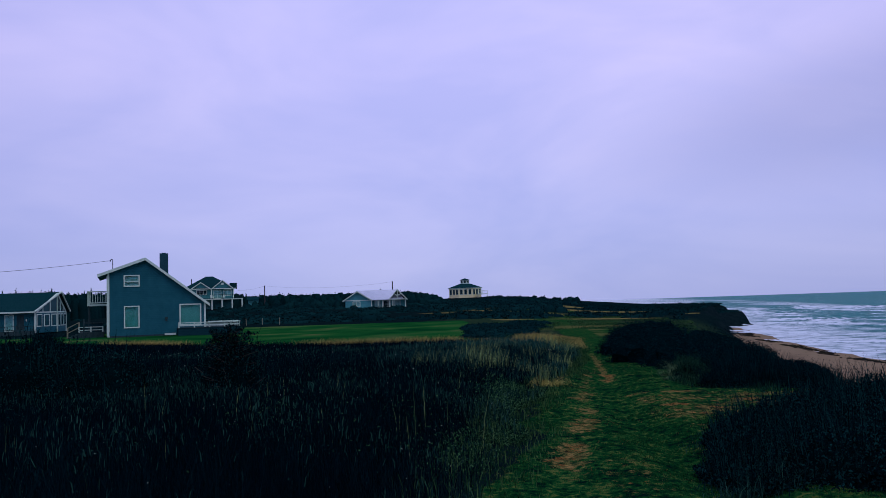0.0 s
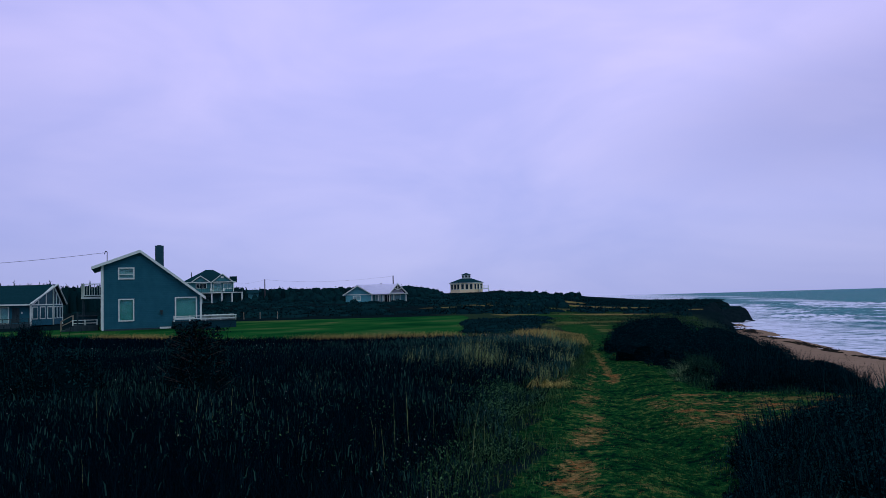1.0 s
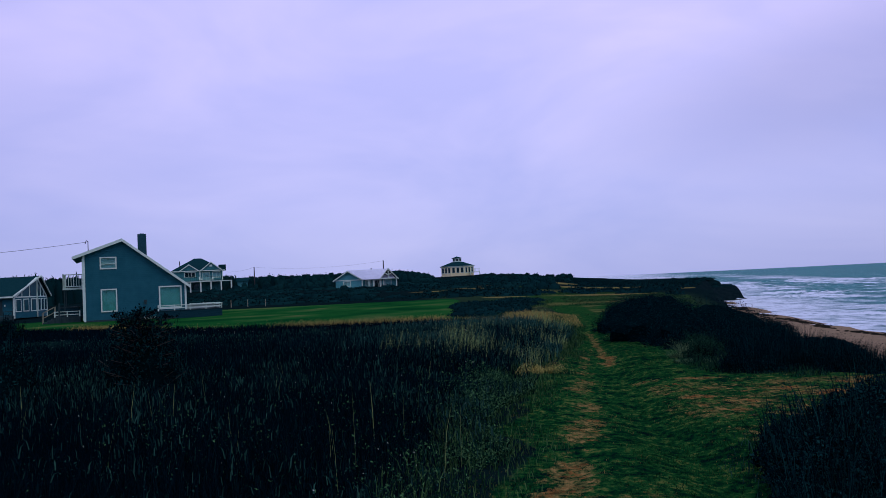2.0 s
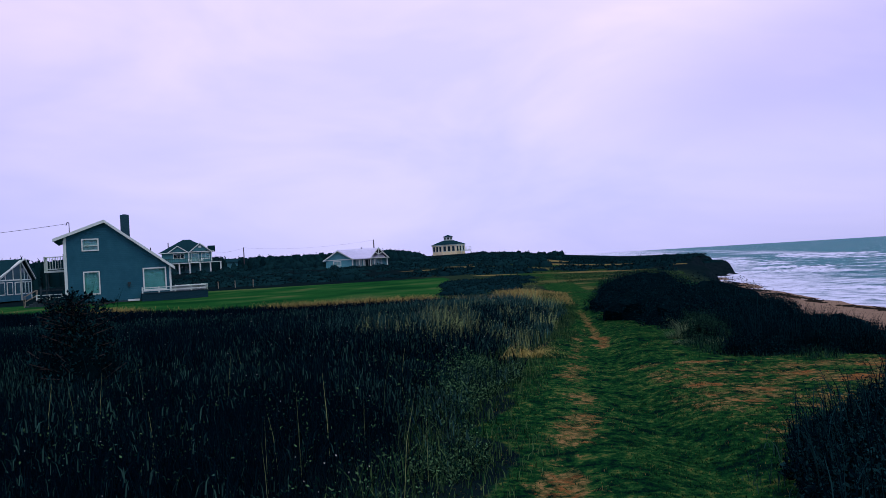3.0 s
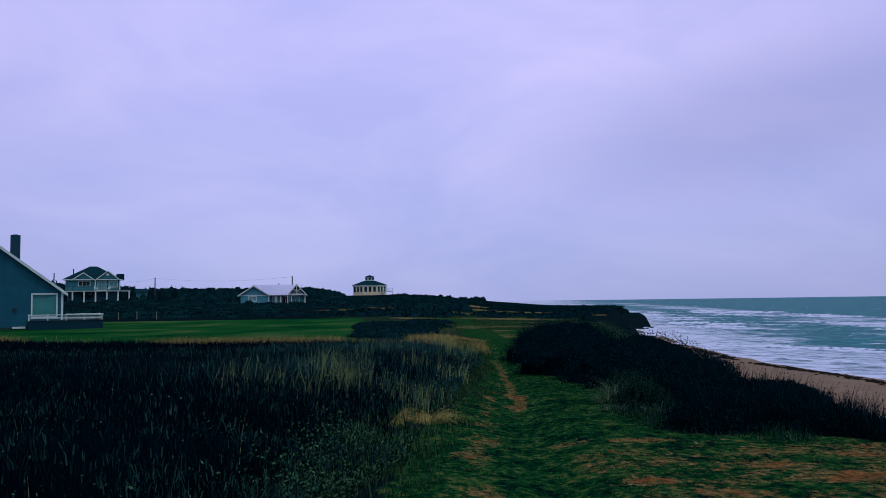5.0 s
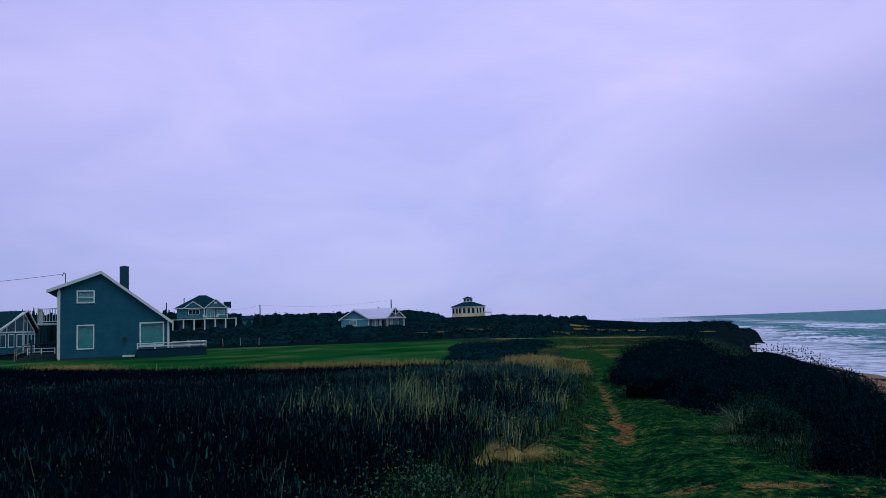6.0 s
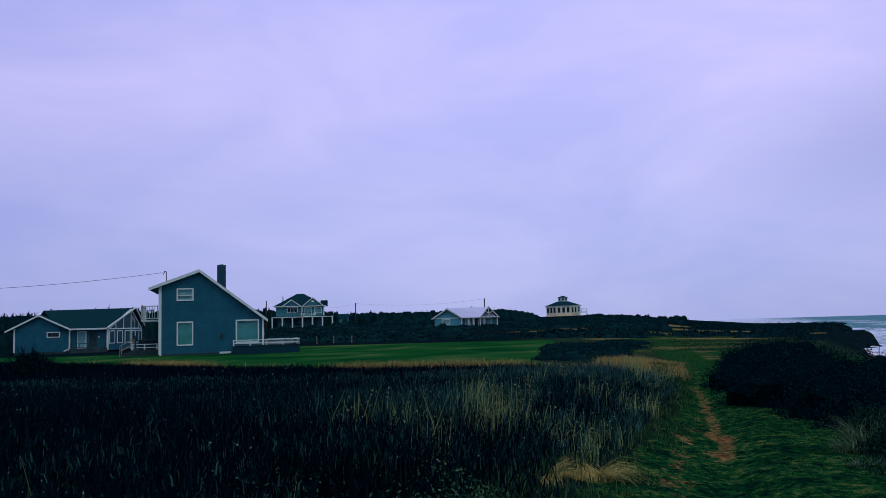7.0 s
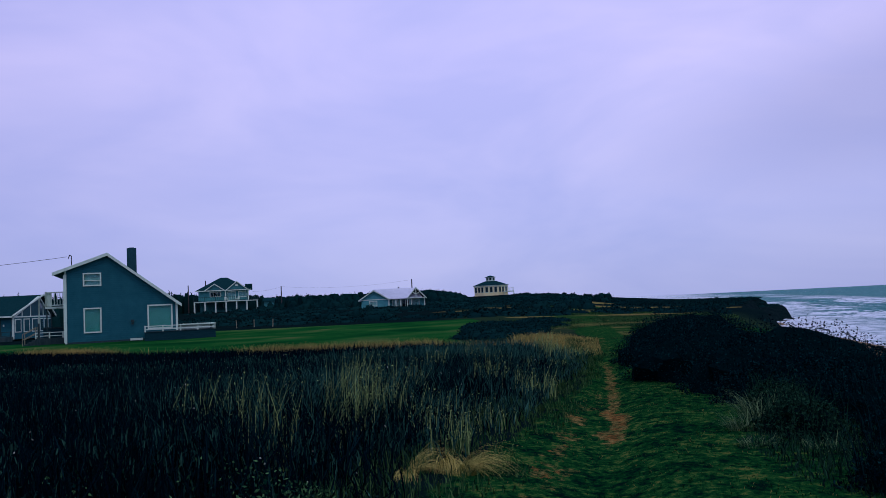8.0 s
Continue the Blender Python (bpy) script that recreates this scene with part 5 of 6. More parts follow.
def blue_house():
    H = thing("house", -28.74, 70.37, -0.42, 21.5, "blue-grey sided beach house with white trim beside a lawn", "house")
    top = gable_top(3.12, 6.72, 0.367, 0.772)
    W, Dp, v = 8.15, 9.0, 0.0
    wins = [(1.44, 4.46, 2.56, 5.29), (1.45, 0.84, 2.53, 2.58), (6.08, 0.92, 7.74, 2.62)]
    bm = bmesh.new()
    wall_panel(bm, 0.08, W, top, v, 0.18, wins, 0.0, (3.12,))
    part("front_wall", bm, BLUE, H)
    bm = bmesh.new()
    wall_panel(bm, 0.08, W, top, Dp - 0.18, 0.18, (), 0.0, (3.12,))
    part("back_wall", bm, BLUE, H)
    part("side_wall", boxes(((0.08, 0.185, 0), (0.26, Dp - 0.185, top(0.08)))), BLUE, H)
    part("side_wall", boxes(((W - 0.18, 0.185, 0), (W, Dp - 0.185, top(W)))), BLUE, H)
    for z in (0.3, 3.2):
        part("floor_slab", boxes(((0.3, 0.2, z), (W - 0.2, Dp - 0.2, z + 0.13))), DARK, H)
    for s, (a, b) in (("left", ((-0.78, 5.48 + 0.0), (3.12, 6.92))), ("right", ((8.56, 2.72), (3.12, 6.92)))):
        bm = bmesh.new()
        roof_slab(bm, a, b, -0.34, Dp + 0.34)
        r = part("roof_slope", bm, SHINGLE, H)
        bm = bmesh.new()
        roof_slab(bm, (a[0], a[1] - 0.165), (b[0], b[1] - 0.165), -0.33, Dp + 0.33, 0.02)
        part("soffit", bm, BLUE, r)
        bm = bmesh.new()
        roof_slab(bm, (a[0], a[1] - 0.005), (b[0], b[1] - 0.005), -0.39, -0.345, 0.25)
        part("bargeboard", bm, WHITE, r, "white painted bargeboard")
    for u in (0.02, W - 0.06):
        part("corner_board", boxes(((u, -0.03, 0), (u + 0.16, 0.12, top(u + 0.08) - 0.02))), WHITE, H, "white corner board")
    part("foundation", boxes(((0.05, -0.02, -0.5), (W + 0.02, Dp, 0.10))), TIMBER, H)
    window(H, *wins[0], v, 0.10, CURTAIN, bars_z=(4.80,))
    window(H, *wins[1], v, 0.10, BLIND)
    window(H, *wins[2], v, 0.11, BLIND)
    bm = boxes(((4.46, 2.4, 3.0), (5.18, 3.1, 7.46)))
    ch = part("chimney", bm, BRICK, H, "dark square chimney")
    part("flue_liner", boxes(((4.65, 2.58, 7.46), (4.99, 2.92, 7.52))), BRICK, ch)
    part("meter_box", boxes(((4.74, -0.16, 1.42), (4.98, 0.0, 1.62)), ((4.78, -0.12, 1.24), (4.94, 0.0, 1.40))), TIMBER, H, "small grey meter box")
    part("downpipe", bars(0.08, ((0.0, -0.02, 5.3), (0.0, -0.02, 0.1))), WHITE, H)
    part("service_mast", bars(0.06, ((0.45, 1.2, 5.2), (0.45, 1.2, 6.85)), ((0.45, 1.2, 6.82), (0.33, 1.2, 6.9)), ((0.33, 1.2, 6.9), (0.22, 1.2, 6.62))), IRON, H)
    # upper balcony on the far side
    b = part("balcony", boxes(((-1.72, 3.2, 2.80), (0.06, 6.2, 2.95))), WHITE, H, "white balcony on posts")
    railing(b, (-1.66, 3.25, 2.95), (0.0, 3.25, 2.95), 1.15, 0.20)
    railing(b, (-1.66, 3.25, 2.95), (-1.66, 6.15, 2.95), 1.15, 0.26)
    for vv in (3.35, 6.1):
        part("support", bars(0.10, ((-1.6, vv, 0), (-1.6, vv, 2.8))), TIMBER, b)
    # front deck: tall dark skirt, white cap rails and a built-in bench
    d = part("deck", boxes(((5.75, -1.9, -0.2), (11.0, 2.2, 0.58))), SKIRT, H, "dark-skirted timber deck")
    planks = bmesh.new()
    for i in range(26):
        box(planks, (5.72, -1.95 + i * 0.16, 0.584), (11.03, -1.95 + i * 0.16 + 0.145, 0.615))
    part("boards", planks, TIMBER, d)
    for p, q, n in (((5.8, -1.9), (10.95, -1.9), 5), ((10.95, -1.9), (10.95, 2.1), 4), ((8.7, 2.1), (10.95, 2.1), 3)):
        rail = bmesh.new()
        beam(rail, (*p, 1.04), (*q, 1.04), 0.20, 0.06)
        beam(rail, (*p, 0.80), (*q, 0.80), 0.05, 0.09)
        r = part("deck_rail", rail, WHITE, d, "white deck rail with a broad cap")
        for i in range(n):
            c = Vector((*p, 0)).lerp(Vector((*q, 0)), i / (n - 1))
            part("post", bars(0.10, (c + Vector((0, 0, 0.6)), c + Vector((0, 0, 1.10)))), WHITE, r)
    part("bench", boxes(((8.4, 1.55, 0.98), (10.8, 1.98, 1.03)), ((8.4, 1.92, 0.62), (10.8, 1.96, 0.98)), ((10.45, -1.5, 0.98), (10.86, 1.5, 1.03)), ((10.84, -1.5, 0.66), (10.88, 1.5, 0.98))), WHITE, d, "white built-in bench")
    part("doorstep", boxes(((4.7, -0.8, 0.02), (5.6, -0.1, 0.16))), WHITE, H, "pale concrete doorstep")
    return H


def side_deck():
    H = thing("side_deck", -28.74, 70.37, -0.50, 21.5, "low white-railed timber deck with steps between two houses", "deck")
    part("platform", boxes(((-2.4, 3.0, 0.0), (-0.35, 7.0, 0.55))), TIMBER, H)
    part("deck_rail", bars(0.06, ((-2.4, 3.05, 1.0), (-0.4, 3.05, 1.0)), ((-2.4, 3.05, 0.74), (-0.4, 3.05, 0.74))), WHITE, H, "white deck rails")
    for u in (-2.38, -1.4, -0.42):
        part("rail_post", bars(0.09, ((u, 3.05, 0.55), (u, 3.05, 1.05))), WHITE, H)
    st = part("stairs", boxes(*[((-2.7 - 0.3 * i, 3.2, 0.0), (-2.4 - 0.3 * i, 4.4, 0.42 - 0.14 * i)) for i in range(3)]), TIMBER, H)
    for vv in (3.2, 4.4):
        part("handrail", bars(0.05, ((-2.4, vv, 1.45), (-3.35, vv, 0.95)), ((-3.35, vv, 0.95), (-3.35, vv, 0.0)), ((-2.4, vv, 1.45), (-2.4, vv, 0.5)), ((-2.4, vv, 1.0), (-3.35, vv, 0.5))), DRYWOOD, st)
    part("gate_post", bars(0.13, ((-1.9, 1.0, 0), (-1.9, 1.0, 1.75))), TIMBER, H)


def hot_tub():
    """A square covered tub on the deck between the houses."""
    H = thing("hot_tub", -28.74, 70.37, 0.056, 21.5, "dark teal covered tub on the deck below a balcony", "tub")
    part("shell", boxes(((-2.0, 4.3, 0.0), (-0.5, 5.8, 0.72))), SKIRT, H)
    bm = boxes(((-2.06, 4.24, 0.725), (-0.44, 5.86, 0.84)))
    bmesh.ops.bevel(bm, geom=bm.edges[:], offset=0.03, segments=2, affect="EDGES")
    part("cover", bm, TIMBER, H)


def far_hut():
    """A low hut whose roof just clears the scrub on the skyline."""
    H = thing("hut", -50.2, 212.0, 2.2, 12, "low dark-roofed hut half hidden by scrub", "hut")
    part("wall", boxes(((0.0, 0.0, 0.0), (3.0, 2.6, 2.0))), TEAL, H)
    bm = bmesh.new()
    prism(bm, [(-0.3, -0.3, 2.0), (-0.3, 2.9, 2.0), (-0.3, 1.3, 2.85)], (3.6, 0, 0))
    part("roof", bm, SHINGLE, H)


def deck_chair(x, y, z, turn):
    C = thing("deck_chair", x, y, z, turn, "white deck chair on a raised house deck", "chair", "deck chairs")
    part("seat", boxes(((-0.28, -0.26, 0.34), (0.28, 0.28, 0.40))), WHITE, C)
    bm = bmesh.new()
    prism(bm, [(-0.28, 0.24, 0.36), (0.28, 0.24, 0.36), (0.28, 0.44, 1.02), (-0.28, 0.44, 1.02)], (0, 0.05, 0))
    part("backrest", bm, WHITE, C)
    for u in (-0.32, 0.26):
        part("armrest", boxes(((u, -0.26, 0.58), (u + 0.06, 0.36, 0.62))), WHITE, C)
        for v in (-0.24, 0.24):
            part("leg", boxes(((u, v, 0.0), (u + 0.06, v + 0.06, 0.58))), WHITE, C)


def bungalow():
    H = thing("bungalow", -62.3, 93, -0.36, 22, "low blue-grey bungalow with dark roof, white trim and glazed gable end", "house")
    top = gable_top(6.94, 4.20, 0.50, 0.50)
    bm = bmesh.new()
    wall_panel(bm, 4.35, 10.2, top, 0.0, 0.18, [(7.85, 1.74, 9.07, 2.20)], 0.0, (6.94,))
    part("front_wall", bm, BLUE, H)
    window(H, 7.85, 1.74, 9.07, 2.20, 0.0, 0.09, DARK)
    part("foundation", boxes(((4.4, 0.03, -0.7), (14.3, 8.4, 0.0))), TIMBER, H)
    part("side_wall", boxes(((4.35, 0.19, 0), (4.53, 8.5, 2.7))), BLUE, H)
    part("side_wall", boxes(((10.02, 0.19, 0), (10.2, 2.0, 2.5))), BLUE, H)
    part("rear_wall", boxes(((4.6, 8.3, 0), (16.0, 8.48, 2.6))), BLUE, H)
    bm = bmesh.new()
    wall_panel(bm, 10.25, 14.35, lambda u: 2.62, 0.25, 0.18, [(11.1, 0.35, 11.9, 2.2), (12.3, 0.35, 13.1, 2.2)], 0.0)
    part("porch_wall", bm, BLUE, H)
    window(H, 11.1, 0.35, 11.9, 2.2, 0.25, 0.09, CURTAIN, name="glazed_door")
    part("front_door", boxes(((12.3, 0.31, 0.35), (13.1, 0.37, 2.2))), TIMBER, H)
    part("porch_lamp", boxes(((13.3, 0.08, 1.45), (13.42, 0.24, 1.68))), WHITE, H, "small white wall lantern")
    part("porch_deck", boxes(((10.3, -0.9, -0.6), (14.3, 0.2, 0.30))), TIMBER, H)
    railing(H, (10.5, -0.85, 0.3), (14.2, -0.85, 0.3), 0.55, 0.9, TIMBER)
    for u in (10.12, 14.22):
        part("porch_post", boxes(((u, -0.05, 0), (u + 0.16, 0.11, 2.52))), WHITE, H)
    part("corner_board", boxes(((4.28, -0.03, 0), (4.44, 0.12, 2.75))), WHITE, H)
    part("downpipe", bars(0.10, ((10.2, -0.08, 2.5), (10.2, -0.08, 0.3)), ((10.2, -0.08, 0.3), (9.7, -0.5, 0.02))), WHITE, H)
    # cross gable roof
    for a, b in (((3.45, 2.50), (6.94, 4.30)), ((10.45, 2.55), (6.94, 4.30))):
        bm = bmesh.new()
        roof_slab(bm, a, b, -0.40, 4.2)
        r = part("roof_slope", bm, SHINGLE, H)
        bm = bmesh.new()
        roof_slab(bm, (a[0], a[1] + 0.01), (b[0], b[1] + 0.01), -0.45, -0.405, 0.2)
        part("bargeboard", bm, WHITE, r)
    # long roof from gable to glazed end
    bm = bmesh.new()
    prism(bm, [(9.2, -0.35, 2.62), (14.35, -0.35, 2.62), (16.95, 4.0, 5.02), (6.6, 4.0, 4.92)], (0, 0, -0.16))
    r = part("roof_slope", bm, SHINGLE, H)
    part("gutter", boxes(((10.4, -0.45, 2.44), (14.3, -0.36, 2.62))), WHITE, r)
    bm = bmesh.new()
    prism(bm, [(6.6, 4.004, 4.92), (16.95, 4.004, 5.02), (17.75, 8.6, 2.55), (4.0, 8.6, 2.55)], (0, 0, -0.16))
    part("roof_slope", bm, SHINGLE, H)
    # glazed gable end: two facets either side of a central post
    A, T, B = Vector((14.35, 0.0, 0)), Vector((16.55, 3.4, 0)), Vector((17.3, 8.0, 0))
    fr = bmesh.new()
    for p, q, zp, zq in ((A, T, 2.45, 4.80), (T, B, 4.80, 2.45)):
        n = 3
        beam(fr, p + Vector((0, 0, 2.50)), q + Vector((0, 0, 2.50)), 0.14)
        beam(fr, p + Vector((0, 0, zp)), q + Vector((0, 0, zq)), 0.16)
        for i in range(n + 1):
            c = p.lerp(q, i / n)
            beam(fr, c + Vector((0, 0, 0 if i in (0, n) else 2.5)), c + Vector((0, 0, zp + (zq - zp) * i / n)), 0.17 if i in (0, n) else 0.10)
    part("gable_frame", fr, WHITE, H, "white timber frame of the glazed gable")
    for p, q, zp, zq in ((A, T, 2.45, 4.80), (T, B, 4.80, 2.45)):
        out = Vector((q.y - p.y, p.x - q.x, 0)).normalized()
        bm = bmesh.new()
        prism(bm, [p, q, q + Vector((0, 0, 2.42)), p + Vector((0, 0, 2.42))], -out * 0.12)
        part("gable_wall", bm, BLUE, H)
        for i in range(3):
            c, d = p.lerp(q, (i + 0.14) / 3), p.lerp(q, (i + 0.86) / 3)
            lo, hi, rim = Vector((0, 0, 0.75)), Vector((0, 0, 2.28)), (d - c).normalized() * 0.10
            bm = bmesh.new()
            prism(bm, [c + lo + out * 0.01, d + lo + out * 0.01, d + hi + out * 0.01, c + hi + out * 0.01], out * 0.05)
            wd = part("window", bm, WHITE, H, "white-framed window")
            bm = bmesh.new()
            up = Vector((0, 0, 0.10))
            prism(bm, [c + rim + lo + up + out * 0.064, d - rim + lo + up + out * 0.064, d - rim + hi - up + out * 0.064, c + rim + hi - up + out * 0.064], out * 0.01)
            part("pane", bm, DIMGLASS, wd)
            c, d = p.lerp(q, i / 3), p.lerp(q, (i + 1) / 3)
            t0, t1 = zp + (zq - zp) * i / 3, zp + (zq - zp) * (i + 1) / 3
            if max(t0, t1) > 2.7:
                bm = bmesh.new()
                prism(bm, [c + Vector((0, 0, 2.55)), d + Vector((0, 0, 2.55)), d + Vector((0, 0, max(2.56, t1 - 0.05))), c + Vector((0, 0, max(2.56, t0 - 0.05)))], (-0.01, 0.01, 0))
                part("gable_pane", bm, DIMGLASS, H)
        # dark sheet added behind the glazing to keep the sky from showing through
        bm = bmesh.new()
        inset = Vector((-0.9, 0.5, 0))
        prism(bm, [p + inset, q + inset, q + inset + Vector((0, 0, zq - 0.25)), p + inset + Vector((0, 0, zp - 0.25))], (-0.05, 0.03, 0))
        part("dark_backing", bm, DARK, H)
    for a, b in (((14.35, -0.40, 2.62), (17.00, 3.95, 5.02)), ((17.00, 3.95, 5.02), (17.8, 8.6, 2.55))):
        part("bargeboard", bars(0.15, (a, b)), WHITE, H)
    part("inner_floor", boxes(((4.7, 2.0, 0.2), (15.0, 8.2, 0.3))), DARK, H)
    part("inner_wall", boxes(((10.3, 6.0, 0.3), (16.0, 6.1, 2.5))), DARK, H)


def stilt_house():
    H = thing("stilt_house", -65, 203, 2.05, 16, "teal two-storey house with dark hipped roof on white deck posts", "house")
    F = 2.64
    wins = [(3.9, F + 1.15, 6.3, F + 2.2), (8.1, F + 0.1, 9.8, F + 2.15), (10.6, F + 0.9, 12.3, F + 2.15)]
    bm = bmesh.new()
    wall_panel(bm, 1.1, 12.9, lambda u: F + 2.62, 0.0, 0.2, wins, F)
    part("front_wall", bm, TEAL, H)
    for u in (1.1, 12.7):
        part("side_wall", boxes(((u, 0.21, F), (u + 0.2, 9.0, F + 2.62))), TEAL, H)
    part("back_wall", boxes(((1.3, 8.8, 0), (12.7, 9.0, F + 2.62))), TEAL, H)
    part("lower_wall", boxes(((1.4, 1.6, 0), (12.6, 1.8, F - 0.2))), TEAL, H)
    part("garage_window", boxes(((4.4, 1.55, 0.5), (7.6, 1.6, 1.9))), GLASS, H)
    window(H, *wins[0], 0.0, 0.14, DARK, mull=(4.7, 5.5))
    window(H, *wins[1], 0.0, 0.12, CURTAIN, mull=(8.95,), name="patio_door")
    window(H, *wins[2], 0.0, 0.14, CURTAIN, mull=(11.45,))
    bm = bmesh.new()
    e, zt = F + 2.65, 8.55
    c = [bm.verts.new(p) for p in ((0.4, -0.7, e), (13.5, -0.7, e), (13.5, 9.6, e), (0.4, 9.6, e), (6.2, 4.4, zt), (7.9, 4.4, zt))]
    for f in ((0, 1, 5, 4), (1, 2, 5), (2, 3, 4, 5), (3, 0, 4), (3, 2, 1, 0)):
        bm.faces.new([c[i] for i in f])
    part("roof", bm, SHINGLE, H)
    part("fascia", boxes(((0.38, -0.75, e - 0.18), (13.5, -0.705, e + 0.02))), WHITE, H)
    for u0, up, u1, za in ((2.4, 4.9, 7.4, 6.95), (7.5, 10.2, 13.0, 7.42)):
        bm = bmesh.new()
        prism(bm, [(u0 + 0.3, -0.5, e), (u1 - 0.3, -0.5, e), (up, -0.5, za - 0.25)], (0, 3.6, 0))
        g = part("gable", bm, TEAL, H)
        for a in ((u0, e - 0.05), (u1, e - 0.05)):
            bm = bmesh.new()
            roof_slab(bm, a, (up, za), -0.8, 3.2, 0.14)
            part("gable_roof", bm, SHINGLE, g)
            bm = bmesh.new()
            roof_slab(bm, (a[0], a[1] + 0.01), (up, za + 0.01), -0.86, -0.805, 0.26)
            part("bargeboard", bm, WHITE, g)
    part("vent", boxes(((9.85, -0.58, 6.2), (10.55, -0.5, 6.7))), WHITE, H)
    bm = bmesh.new()
    prism(bm, [(12.2, 5.5, e), (14.0, 5.5, e), (14.0, 5.5, 6.8), (12.2, 5.5, 6.8)], (0, 3.0, 0))
    part("rear_dormer", bm, SHINGLE, H)
    part("flue", bars(0.22, ((2.6, 5.5, 6.0), (2.6, 5.5, 8.0))), IRON, H)
    d = part("deck", boxes(((0.1, -2.6, F - 0.22), (15.2, 1.0, F - 0.06))), WHITE, H, "white deck platform raised on posts")
    railing(d, (0.15, -2.55, F), (15.15, -2.55, F), 1.0, 0.5, TIMBER, 2.5)
    railing(d, (15.15, -2.55, F), (15.15, 0.9, F), 1.0, 0.5, TIMBER, 2.0)
    for i in range(7):
        part("deck_post", boxes(((0.1 + i * 2.45, -2.55, -0.8), (0.42 + i * 2.45, -2.25, F - 0.22))), WHITE, d)
    for u in (7.5, 12.9):
        part("porch_column", boxes(((u - 0.12, -0.6, F), (u + 0.12, -0.38, e - 0.2))), WHITE, H)


def cottage():
    H = thing("cottage", -22, 175, 0.75, 6, "small teal cottage with pale metal roof and white-posted porch", "house")
    top = gable_top(4.28, 4.0, 0.60, 0.60)
    bm = bmesh.new()
    wall_panel(bm, 1.7, 7.2, lambda u: min(top(u), 4.0), 0.0, 0.2, [(3.4, 0.9, 4.8, 1.75)], 0.0, (4.28,))
    part("gable_wall", bm, PALETEAL, H)
    window(H, 3.4, 0.9, 4.8, 1.75, 0.0, 0.14, CURTAIN, mull=(4.1,))
    part("belt_board", boxes(((1.7, -0.05, 2.02), (7.2, -0.004, 2.2))), WHITE, H)
    for a, b in (((1.7, 0.21, 0), (1.9, 8.0, 2.2)), ((14.7, 0.9, 0), (14.9, 8.0, 2.2)), ((1.9, 7.8, 0), (14.7, 8.0, 2.2))):
        part("side_wall", boxes((a, b)), PALETEAL, H)
    bm = bmesh.new()
    wall_panel(bm, 7.25, 14.7, lambda u: 2.15, 1.2, 0.2, [(8.2, 0.3, 9.2, 1.9), (10.1, 0.2, 11.5, 1.9), (12.4, 0.4, 13.6, 1.9)], 0.0)
    part("porch_wall", bm, PALETEAL, H)
    for a, b in ((8.2, 9.2), (12.4, 13.6)):
        window(H, a, 0.4, b, 1.9, 1.2, 0.12, CURTAIN)
    window(H, 10.1, 0.25, 11.5, 1.9, 1.2, 0.12, DARK, mull=(10.8,), name="patio_door")
    for u in (7.35, 8.8, 9.75, 11.2, 12.0, 14.75):
        part("porch_post", boxes(((u - 0.11, -0.1, -0.5), (u + 0.11, 0.12, 2.1))), WHITE, H)
    part("porch_beam", boxes(((7.3, -0.12, 2.0), (14.9, 0.1, 2.2))), WHITE, H)
    part("porch_deck", boxes(((7.2, -0.3, -0.5), (15.2, 1.15, 0.0))), TIMBER, H)
    # main roof with its ridge along the front, two front gables
    bm = bmesh.new()
    prism(bm, [(4.2, 3.2, 4.28), (13.0, 3.2, 4.32), (14.4, -0.4, 2.15), (7.2, -0.4, 2.15)], (0, 0, -0.08))
    r = part("roof_slope", bm, METAL, H, "pale standing-seam metal roof")
    for i in range(15):
        a = 7.4 + i * 0.48
        b = 4.4 + i * 0.60
        part("seam", bars(0.05, ((a, -0.4, 2.18), (b, 3.2, 4.32))), METAL, r)
    bm = bmesh.new()
    prism(bm, [(1.0, 8.4, 2.0), (15.2, 8.4, 2.0), (13.0, 3.204, 4.32), (4.2, 3.204, 4.28)], (0, 0, -0.08))
    part("roof_slope", bm, METAL, H)
    for u0, up, u1, za, v1 in ((1.1, 4.28, 7.55, 4.12, 4.0), (11.1, 13.0, 15.2, 4.36, 3.3)):
        for a in ((u0, 2.12), (u1, 2.12)):
            bm = bmesh.new()
            roof_slab(bm, a, (up, za), -0.55, v1, 0.12)
            g = part("gable_roof", bm, METAL if u0 > 5 or a[0] > up else SHINGLE, H)
            bm = bmesh.new()
            roof_slab(bm, (a[0], a[1] + 0.01), (up, za + 0.01), -0.62, -0.56, 0.24)
            part("bargeboard", bm, WHITE, g)
    part("porch_truss", bars(0.16, ((11.3, -0.5, 2.15), (15.0, -0.5, 2.15)), ((13.0, -0.5, 2.15), (13.0, -0.5, 4.2)), ((13.0, -0.5, 2.9), (12.2, -0.5, 3.4)), ((13.0, -0.5, 2.9), (13.9, -0.5, 3.4))), WHITE, H)
    bm = bmesh.new()
    prism(bm, [(11.5, 1.0, 2.15), (14.8, 1.0, 2.15), (13.0, 1.0, 4.15)], (0, 0.15, 0))
    part("porch_gable", bm, DARK, H)
    part("stovepipe", bars(0.2, ((9.5, 3.6, 4.0), (9.5, 3.6, 4.6))), IRON, H)


